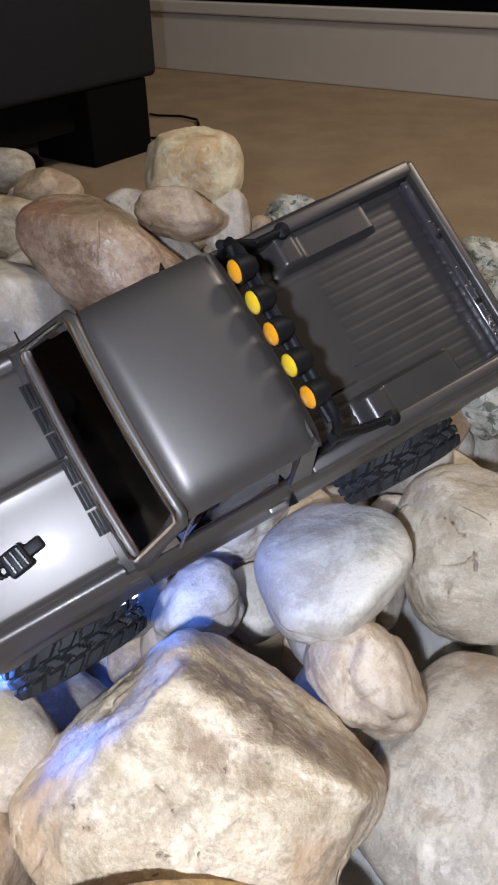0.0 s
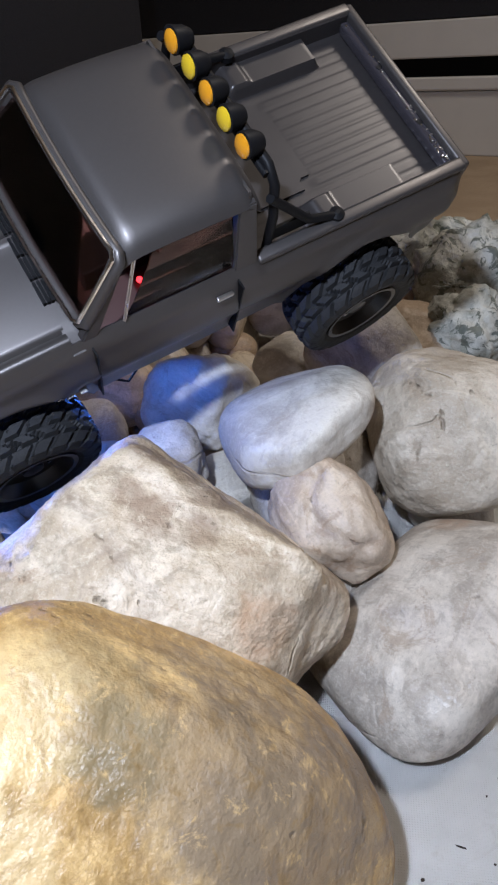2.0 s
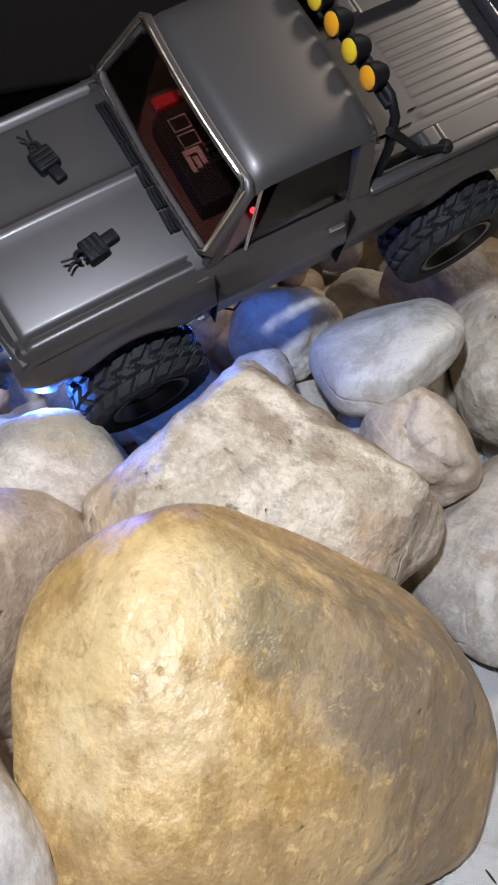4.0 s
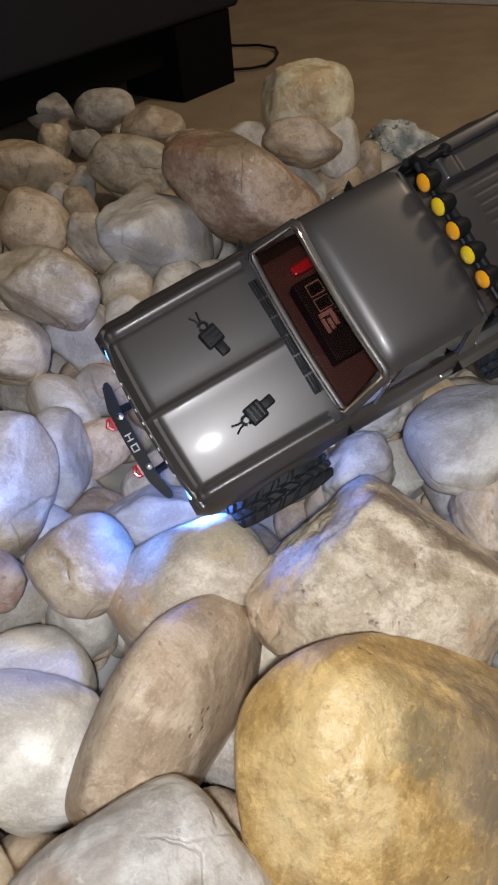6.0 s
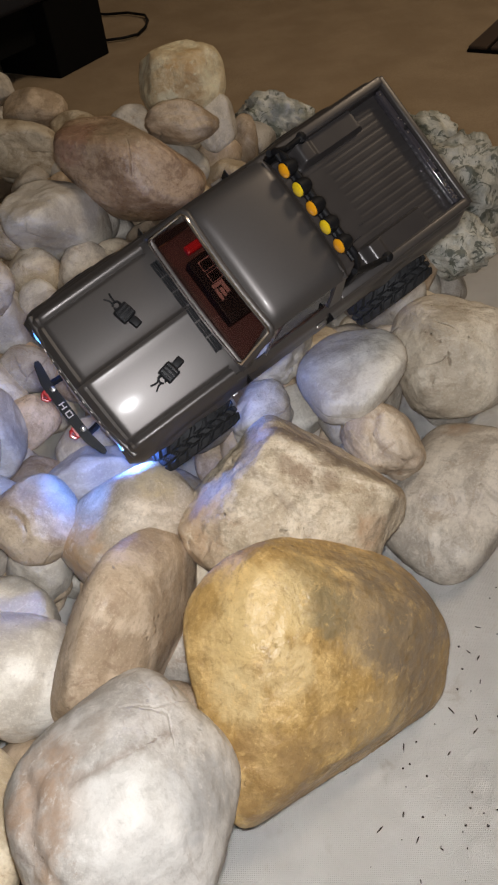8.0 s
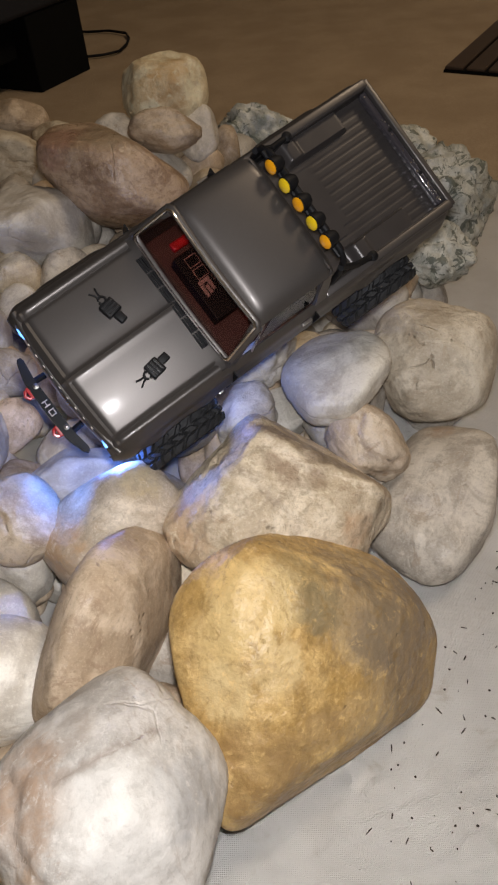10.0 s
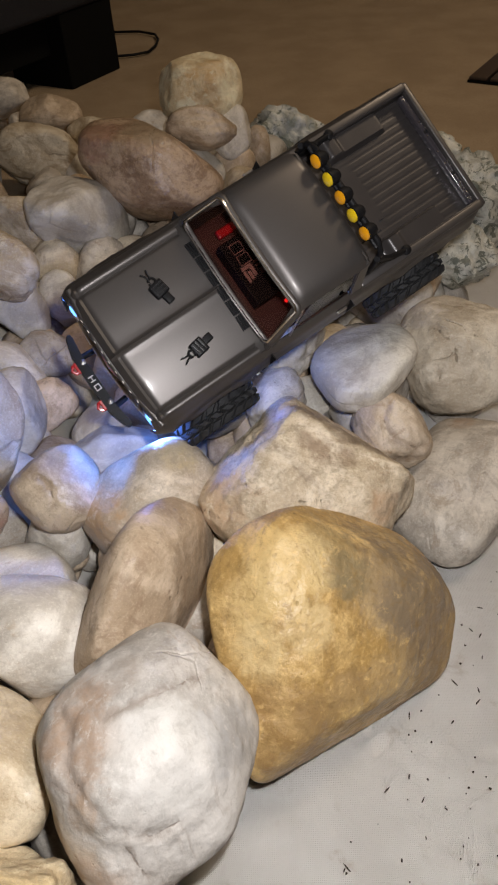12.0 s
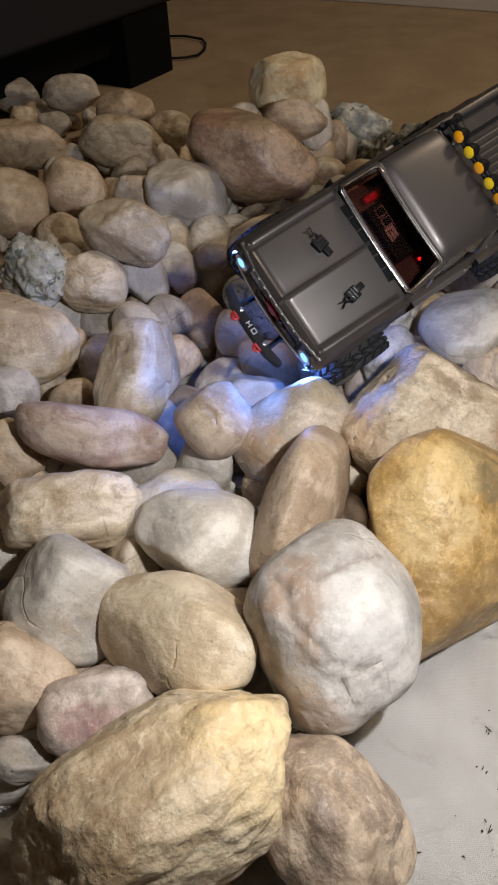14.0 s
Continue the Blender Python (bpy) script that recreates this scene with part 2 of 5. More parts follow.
MST = {
    "ochre": stone_mat("ochre_stone", (0.42, 0.25, 0.085), (0.60, 0.42, 0.19), (0.20, 0.15, 0.085), 0.3),
    "cream": stone_mat("cream_stone", (0.55, 0.44, 0.30), (0.68, 0.59, 0.45), (0.36, 0.26, 0.16), 0.4, dirt=0.75),
    "white": stone_mat("white_stone", (0.545, 0.495, 0.425), (0.655, 0.615, 0.545), (0.46, 0.365, 0.26), 0.35, stain_from=0.58, dirt=0.5, relief=0.45),
    "grey": stone_mat("grey_stone", (0.42, 0.375, 0.32), (0.54, 0.495, 0.43), (0.30, 0.235, 0.175), 0.4, stain_from=0.55),
    "tan": stone_mat("tan_stone", (0.48, 0.36, 0.24), (0.60, 0.48, 0.35), (0.33, 0.23, 0.15), 0.35, stain_from=0.54),
    "pink": stone_mat("pink_stone", (0.48, 0.34, 0.27), (0.57, 0.46, 0.38), (0.34, 0.20, 0.16), 0.5),
    "granite": stone_mat("granite_stone", (0.41, 0.415, 0.37), (0.59, 0.585, 0.53), (0.26, 0.28, 0.225), 0.2, 1.2, (0.10, 0.115, 0.09), relief=0.9),
    "brown": stone_mat("brown_stone", (0.30, 0.19, 0.115), (0.44, 0.32, 0.215), (0.20, 0.12, 0.07), 0.2, rough=0.36, patches=[((0.02, 0.03, 0.055), 0.035, (0.26, 0.20, 0.13)), ((-0.03, 0.0, 0.065), 0.03, (0.36, 0.21, 0.15))]),
    "egg": stone_mat("yellowish_egg_stone", (0.59, 0.465, 0.30), (0.71, 0.60, 0.43), (0.46, 0.33, 0.20), 0.1, stain_from=0.57, dirt=0.7),
    "green": stone_mat("green_grey_stone", (0.29, 0.29, 0.23), (0.38, 0.37, 0.31), (0.15, 0.17, 0.12), 0.3, 0.5, (0.10, 0.12, 0.09)),
}

MST["ochre_grey"] = stone_mat("ochre_stone_with_grey_patch", (0.46, 0.285, 0.092), (0.64, 0.44, 0.18), (0.30, 0.19, 0.075), 0.1, stain_from=0.55, rough=0.42, relief=0.7, dirt=1.1, patches=[((-0.046, 0.034, 0.030), 0.050, (0.22, 0.165, 0.115)), ((-0.023, 0.051, 0.029), 0.044, (0.22, 0.165, 0.11)), ((-0.037, 0.014, 0.038), 0.028, (0.24, 0.18, 0.11)), ((0.005, 0.06, 0.028), 0.032, (0.28, 0.195, 0.105)), ((-0.055, -0.026, 0.033), 0.020, (0.23, 0.175, 0.085)), ((-0.044, -0.014, 0.037), 0.016, (0.23, 0.175, 0.09)), ((-0.047, -0.050, 0.030), 0.024, (0.66, 0.49, 0.23)), ((-0.026, -0.066, 0.020), 0.020, (0.62, 0.45, 0.20)), ((0.0, -0.060, 0.022), 0.018, (0.66, 0.50, 0.25)), ((-0.017, -0.040, 0.038), 0.016, (0.64, 0.48, 0.24)), ((0.041, -0.051, 0.028), 0.030, (0.31, 0.185, 0.07)), ((0.029, -0.031, 0.038), 0.016, (0.30, 0.19, 0.08)), ((0.018, -0.013, 0.041), 0.014, (0.33, 0.215, 0.095)), ((0.015, 0.020, 0.038), 0.026, (0.44, 0.31, 0.15))])
MST["cream_brown"] = stone_mat("cream_rock_with_brown_slope", (0.54, 0.43, 0.29), (0.67, 0.57, 0.43), (0.37, 0.265, 0.17), 0.1, stain_from=0.555, relief=1.0, lines=(ROCK_CRACK,), line_width=0.0011, dirt=1.2, patches=[((-0.019, 0.057, 0.020), 0.013, (0.20, 0.145, 0.10)), ((0.0, 0.051, 0.012), 0.020, (0.19, 0.135, 0.095)), ((0.005, 0.049, 0.027), 0.015, (0.20, 0.145, 0.10)), ((0.019, 0.044, 0.023), 0.018, (0.19, 0.135, 0.095)), ((0.036, 0.040, 0.026), 0.017, (0.22, 0.155, 0.105)), ((0.057, 0.031, 0.011), 0.020, (0.26, 0.18, 0.12)), ((-0.012, 0.035, 0.043), 0.011, (0.30, 0.215, 0.145)), ((0.003, 0.033, 0.044), 0.009, (0.28, 0.20, 0.13)), ((-0.024, 0.039, 0.038), 0.008, (0.30, 0.215, 0.145)), ((0.036, 0.008, 0.053), 0.014, (0.46, 0.29, 0.165)), ((-0.068, -0.011, 0.025), 0.028, (0.52, 0.36, 0.22))])
MST["quartz"] = stone_mat("white_quartz", (0.47, 0.435, 0.39), (0.57, 0.54, 0.50), (0.38, 0.29, 0.22), 0.1, rough=0.62, stain_from=0.6, relief=0.42, dirt=0.6, lines=(LOBE_FOLD, LOBE_CRACK, LOBE_TAIL, SIDE_FOLD), line_width=0.0009, line_colour=(0.20, 0.14, 0.10), patches=[((-0.029, 0.045, 0.026), 0.012, (0.40, 0.39, 0.385)), ((-0.016, 0.049, 0.033), 0.013, (0.42, 0.41, 0.40)), ((-0.013, 0.051, 0.010), 0.018, (0.43, 0.42, 0.41)), ((-0.042, -0.027, 0.045), 0.012, (0.36, 0.25, 0.17)), ((0.005, -0.020, 0.065), 0.018, (0.56, 0.46, 0.35)), ((-0.051, -0.013, 0.028), 0.018, (0.38, 0.27, 0.19)), ((-0.041, -0.011, 0.047), 0.022, (0.38, 0.27, 0.19)), ((-0.058, 0.006, 0.016), 0.012, (0.36, 0.31, 0.26)), ((-0.014, -0.036, 0.044), 0.018, (0.42, 0.31, 0.22)), ((-0.020, -0.008, 0.065), 0.009, (0.34, 0.24, 0.16)), ((0.017, -0.012, 0.066), 0.018, (0.48, 0.36, 0.27)), ((-0.033, 0.029, 0.046), 0.030, (0.62, 0.60, 0.56))])
MST["cream_rust"] = stone_mat("cream_stone_with_rust", (0.74, 0.59, 0.36), (0.80, 0.69, 0.49), (0.56, 0.38, 0.19), 0.3, dirt=0.7, stain_from=0.57, relief=0.8, patches=[((0.006, -0.006, 0.047), 0.022, (0.50, 0.30, 0.115)), ((0.012, -0.024, 0.040), 0.018, (0.44, 0.28, 0.13)), ((-0.018, -0.012, 0.045), 0.014, (0.54, 0.36, 0.17)), ((0.02, 0.012, 0.045), 0.014, (0.56, 0.38, 0.18))])
MST["knobbed"] = stone_mat("tan_stone_with_a_knob", (0.44, 0.35, 0.26), (0.56, 0.47, 0.36), (0.32, 0.22, 0.14), 0.2, lines=(KNOB_FOLD,), line_width=0.0012)
MST["pitted"] = stone_mat("pale_pitted_stone", (0.60, 0.51, 0.39), (0.71, 0.63, 0.51), (0.47, 0.36, 0.25), 0.0, stain_from=0.56, relief=0.9, lines=PIT_MARKS, line_width=0.0018, line_colour=(0.22, 0.17, 0.12))
MST["folded"] = stone_mat("tan_stone_with_a_fold", (0.49, 0.38, 0.27), (0.62, 0.51, 0.38), (0.36, 0.25, 0.16), 0.3, lines=(LEFT_FOLD,), line_width=0.0010)
MST["pale_flat"] = stone_mat("pale_flat_stone", (0.51, 0.45, 0.375), (0.63, 0.57, 0.485), (0.40, 0.32, 0.24), 0.0, stain_from=0.55, relief=0.5, rough=0.42, patches=[((-0.055, -0.01, 0.012), 0.012, (0.36, 0.24, 0.15))])
MST["mauve"] = stone_mat("white_and_mauve_stone", (0.52, 0.43, 0.36), (0.63, 0.56, 0.49), (0.36, 0.22, 0.20), 0.3, patches=[((-0.006, 0.004, 0.027), 0.015, (0.33, 0.19, 0.18)), ((0.012, 0.0, 0.026), 0.012, (0.38, 0.24, 0.21)), ((0.010, 0.022, 0.018), 0.014, (0.64, 0.57, 0.50))])
MST["mottled"] = stone_mat("mottled_brown_stone", (0.36, 0.27, 0.19), (0.52, 0.42, 0.31), (0.19, 0.145, 0.11), 0.2, stain_from=0.49, relief=0.8)
MST["cream_tawny"] = stone_mat("cream_stone_with_tawny_side", (0.48, 0.40, 0.31), (0.58, 0.51, 0.42), (0.36, 0.26, 0.16), 0.3, stain_from=0.58, patches=[((-0.025, 0.007, 0.033), 0.025, (0.45, 0.29, 0.16)), ((0.040, 0.013, 0.018), 0.018, (0.46, 0.37, 0.22))])
# the brightest patches paint a lit facet into the colour; the brown slope is stone
MST["cream_yellow"] = stone_mat("yellowish_cream_rock", (0.57, 0.44, 0.26), (0.69, 0.58, 0.40), (0.34, 0.23, 0.13), 0.5, relief=0.9, patches=[((0.045, 0.020, 0.045), 0.034, (0.68, 0.50, 0.24)), ((0.061, 0.010, 0.039), 0.026, (0.76, 0.60, 0.34)), ((0.050, -0.006, 0.048), 0.022, (0.74, 0.60, 0.36)), ((-0.036, 0.020, 0.045), 0.036, (0.34, 0.24, 0.14)), ((-0.002, 0.033, 0.036), 0.024, (0.38, 0.28, 0.17)), ((0.013, 0.008, 0.056), 0.018, (0.62, 0.50, 0.33))])



def carpet_mat():
    m, nt, b = nodes_of("beige_carpet")
    tc = nt.nodes.new("ShaderNodeTexCoord")
    v = tc.outputs["Object"]
    fine = noise_node(nt, v, 420, 4, 0.7)
    col = blend(nt, ramp(nt, noise_node(nt, v, 9, 5), 0.3, 0.7), (0.38, 0.285, 0.185), (0.47, 0.36, 0.24))
    col = blend(nt, ramp(nt, fine, 0.35, 0.7, 0, 0.5), col, (0.25, 0.175, 0.105))
    nt.links.new(col, b.inputs["Base Color"])
    b.inputs["Roughness"].default_value = 0.97
    bp = nt.nodes.new("ShaderNodeBump")
    bp.inputs["Strength"].default_value, bp.inputs["Distance"].default_value = 0.7, 0.003
    nt.links.new(fine, bp.inputs["Height"])
    nt.links.new(bp.outputs[0], b.inputs["Normal"])
    return m


def canvas_mat():
    m, nt, b = nodes_of("canvas_weave")
    tc = nt.nodes.new("ShaderNodeTexCoord")
    v = tc.outputs["Object"]
    waves = []
    for direction in ("X", "Y"):
        w = nt.nodes.new("ShaderNodeTexWave")
        w.bands_direction = direction
        w.inputs["Scale"].default_value, w.inputs["Distortion"].default_value = 300, 1.0
        w.inputs["Detail"].default_value, w.inputs["Detail Scale"].default_value = 2, 0.4
        nt.links.new(v, w.inputs["Vector"])
        waves.append(w.outputs["Fac"])
    weave = math_node(nt, "MULTIPLY", waves[0], waves[1])
    col = blend(nt, ramp(nt, noise_node(nt, v, 16, 6, 0.6), 0.35, 0.68), (0.74, 0.72, 0.69), (0.82, 0.805, 0.78))
    col = blend(nt, ramp(nt, noise_node(nt, v, 30, 7, 0.7, 0.6), 0.56, 0.72, 0, 0.5), col, (0.50, 0.44, 0.36))
    col = blend(nt, math_node(nt, "MULTIPLY", weave, 0.3), col, (0.80, 0.78, 0.74))
    nt.links.new(col, b.inputs["Base Color"])
    b.inputs["Roughness"].default_value = 0.95
    bp = nt.nodes.new("ShaderNodeBump")
    bp.inputs["Strength"].default_value, bp.inputs["Distance"].default_value = 0.45, 0.0005
    nt.links.new(weave, bp.inputs["Height"])
    nt.links.new(bp.outputs[0], b.inputs["Normal"])
    return m


m_floor, m_cloth = carpet_mat(), canvas_mat()
m_body = plain("grey_metallic_paint", (0.088, 0.080, 0.076), 0.43, 0.65, 0.06, mottle=0.08, grain=900)
m_bed = plain("moulded_dark_plastic", (0.046, 0.041, 0.040), 0.34, 0.35, 0.1, mottle=0.1)
m_black = plain("black_plastic", (0.007, 0.007, 0.008), 0.5, spec=0.14)
m_rim = plain("black_wheel_plastic", (0.014, 0.014, 0.015), 0.3)
m_tyre = plain("black_rubber", (0.020, 0.020, 0.021), 0.72, bump=0.3, grain=300, spec=0.3)
m_silver = plain("bare_metal", (0.62, 0.60, 0.58), 0.28, 1.0)
m_chrome = plain("chrome_trim", (0.80, 0.79, 0.77), 0.18, 1.0)
m_red = plain("red_plastic", (0.42, 0.012, 0.018), 0.28, coat=0.3)
m_label = plain("printed_white", (0.55, 0.5, 0.47), 0.6)
m_yellow = plain("yellow_lens", (0.58, 0.40, 0.008), 0.18, coat=0.5)
m_amber = plain("amber_lens", (0.60, 0.26, 0.005), 0.18, coat=0.5)
m_blueplastic = plain("dark_blue_lamp_housing", (0.01, 0.02, 0.06), 0.3)
m_glow = plain("lit_bulb", (0.25, 0.40, 0.8), 0.3, emit=(0.10, 0.34, 1.0), power=4.0)
m_redglow = plain("lit_red_lamp", (0.8, 0.05, 0.05), 0.3, emit=(1.0, 0.03, 0.03), power=3.0)
m_sofa = plain("charcoal_fabric", (0.026, 0.026, 0.031), 0.92, mottle=0.3, grain=350, bump=0.5, spec=0.15)
# black wood of the feet, also used where deep shade is made solid
m_leg_shade = plain("black_wood_and_shade", (0.005, 0.005, 0.005), 0.85, spec=0.1)
m_wall = plain("cream_wall_paint", (0.62, 0.57, 0.50), 0.7, mottle=0.05, grain=14)
m_trim = plain("white_gloss_paint", (0.70, 0.68, 0.65), 0.45, mottle=0.05, grain=20)
m_mat = plain("dark_brown_wood", (0.055, 0.034, 0.022), 0.55, mottle=0.3, grain=40)
m_twig = plain("dry_dark_litter", (0.035, 0.025, 0.018), 0.9, mottle=0.4)


def see_through(name, tint, rough):
    """Thin clear plastic: tinted straight through, with a gloss on top."""
    m, nt, b = nodes_of(name)
    clear, gloss = nt.nodes.new("ShaderNodeBsdfTransparent"), nt.nodes.new("ShaderNodeBsdfGlossy")
    clear.inputs["Color"].default_value = (*tint, 1)
    gloss.inputs["Roughness"].default_value = rough
    rim, mix = nt.nodes.new("ShaderNodeFresnel"), nt.nodes.new("ShaderNodeMixShader")
    rim.inputs["IOR"].default_value = 1.35
    nt.links.new(rim.outputs[0], mix.inputs[0])
    nt.links.new(clear.outputs[0], mix.inputs[1])
    nt.links.new(gloss.outputs[0], mix.inputs[2])
    nt.links.new(mix.outputs[0], nt.nodes["Material Output"].inputs["Surface"])
    nt.nodes.remove(b)
    return m


m_smoke = see_through("tinted_clear_plastic", (0.62, 0.46, 0.42), 0.03)
m_cabin = plain("dark_maroon_plastic", (0.055, 0.022, 0.018), 0.5, mottle=0.2)
m_print = plain("faded_pink_print", (0.34, 0.23, 0.20), 0.6)
m_clear = plain("shiny_liner_plastic", (0.048, 0.043, 0.050), 0.14, 0.2, 0.6)

# ---- the room ----
def part(name, bm, material, parent=None, label="", smooth=False):
    me = bpy.data.meshes.new(name)
    bm.to_mesh(me)
    bm.free()
    if smooth:
        for f in me.polygons:
            f.use_smooth = True
        me.set_sharp_from_angle(angle=radians(40))
    if material:
        me.materials.append(material)
    ob = new(name, me)
    ob.parent = parent
    return tagged(ob, label=label)


def slab(x0, x1, y0, y1, z0, z1, bev=0.0):
    bm = bmesh.new()
    bmesh.ops.create_cube(bm, size=1)
    for v in bm.verts:
        v.co = (x0 + (v.co.x + .5) * (x1 - x0), y0 + (v.co.y + .5) * (y1 - y0), z0 + (v.co.z + .5) * (z1 - z0))
    if bev:
        bmesh.ops.bevel(bm, geom=bm.edges[:], offset=bev, segments=3, affect="EDGES", profile=0.5)
    return bm


tagged(part("floor", slab(-3.2, 3.2, -3.0, 3.6, -.1, -.003), m_floor), "beige brown short-pile carpet floor", "floor", kind="structure")
# far wall, turned to the pile, with its skirting, ledge and the black strip between
TURN_WALL = -25.5
wall_at = pose(0.109, 2.446, 0, 0, 0, TURN_WALL)
for name, bm, mat, label, cat in (
        ("wall_north", slab(-3.5, 3.5, .035, .15, 0, 2.4), m_wall, "cream painted wall", "wall"),
        ("baseboard", slab(-3.5, 3.5, 0, .034, -.003, .155, .004), m_trim, "white painted skirting board", "baseboard"),
        ("trim", slab(-3.5, 3.5, -.008, .033, .157, .19, .005), m_trim, "white painted skirting cap", "trim"),
        ("ledge", slab(-3.5, 3.5, -.012, .033, .235, .322, .004), m_trim, "white painted ledge board", "ledge"),
        # a black strip stands in for the shade of the gap
        ("recess_shade", slab(-3.5, 3.5, .012, .034, .191, .234), m_leg_shade, "black strip painted as the shade in the gap under the ledge", "trim"),
        ("panel", slab(-3.5, 3.5, .002, .034, .324, .9, .004), m_sofa, "dark panel over the ledge", "panel")):
    tagged(part(name, bm, mat), label, cat, kind="structure").matrix_world = wall_at
for name, x0, x1, y0, y1 in (("wall_west", -3.3, -3.2, -3, 3.6), ("wall_east", 3.2, 3.3, -3, 3.6), ("wall_south", -3.3, 3.3, -3.1, -3.0)):
    tagged(part(name, slab(x0, x1, y0, y1, 0, 2.4), m_wall), "plain cream painted wall", "wall", kind="structure")
tagged(part("ceiling", slab(-3.3, 3.3, -3.1, 4.2, 2.4, 2.5), m_wall), "plain cream ceiling", "ceiling", kind="structure")


def drop_cloth():
    bm = bmesh.new()
    nx, ny = 230, 230
    rows = []
    for i in range(nx + 1):
        row = []
        for j in range(ny + 1):
            x, y = -0.75 + 1.75 * i / nx, -0.8 + 1.78 * j / ny
            edge = 0.012 * noise.noise(Vector((x * 6, y * 6, 3)))
            z = 0.0008 + 0.0022 * noise.noise(Vector((x * 5, y * 9, 0))) + 0.0006 * noise.noise(Vector((x * 14, y * 10, 4)))
            row.append(bm.verts.new((x + edge * (j == ny), y + edge, z)))
        rows.append(row)
    for a, b in zip(rows, rows[1:]):
        for k in range(ny):
            bm.faces.new((a[k], b[k], b[k + 1], a[k + 1]))
    bmesh.ops.solidify(bm, geom=bm.faces[:], thickness=-0.0012)
    return tagged(part("drop_cloth", bm, m_cloth, smooth=True), "off-white woven canvas drop cloth littered with crumbs", "cloth")


drop_cloth()


def sofa():
    ob = tagged(new("sofa"), "charcoal fabric sofa on black block feet", "sofa")
    ob.matrix_world = pose(-0.232, 1.70, 0, 0, 0, -27.1)
    part("base", slab(-.9, 0, -1.5, .02, .135, .46, .012), m_sofa, ob, smooth=True)
    part("foot", slab(-.17, -.008, -.17, -.008, -.003, .135, .003), m_leg_shade, ob, "black block foot")
    part("foot", slab(-.17, -.008, -1.45, -1.3, -.003, .135, .003), m_leg_shade, ob, "black block foot")
    part("foot", slab(-.88, -.72, -.17, -.01, -.003, .135, .003), m_leg_shade, ob, "black block foot")
    part("foot", slab(-.88, -.72, -1.45, -1.3, -.003, .135, .003), m_leg_shade, ob, "black block foot")
    # black block in place of the shadow beneath the sofa
    part("underside_shade", slab(-.88, -.05, -1.3, -.17, .06, .134), m_leg_shade, ob)


sofa()


def slatted_mat():
    ob = tagged(new("slatted_mat"), "dark brown slatted wooden mat on the carpet", "mat")
    ob.matrix_world = pose(0.474, 1.497, -.003, 0, 0, -29)
    part("backing", slab(0, .5, 0, .36, 0, .005), m_leg_shade, ob)
    for k in range(12):
        part("slat", slab(.001 + .0415 * k, .036 + .0415 * k, .002, .358, .005, .011, .002), m_mat, ob)


slatted_mat()

# ---- stones ----
PLACED = []


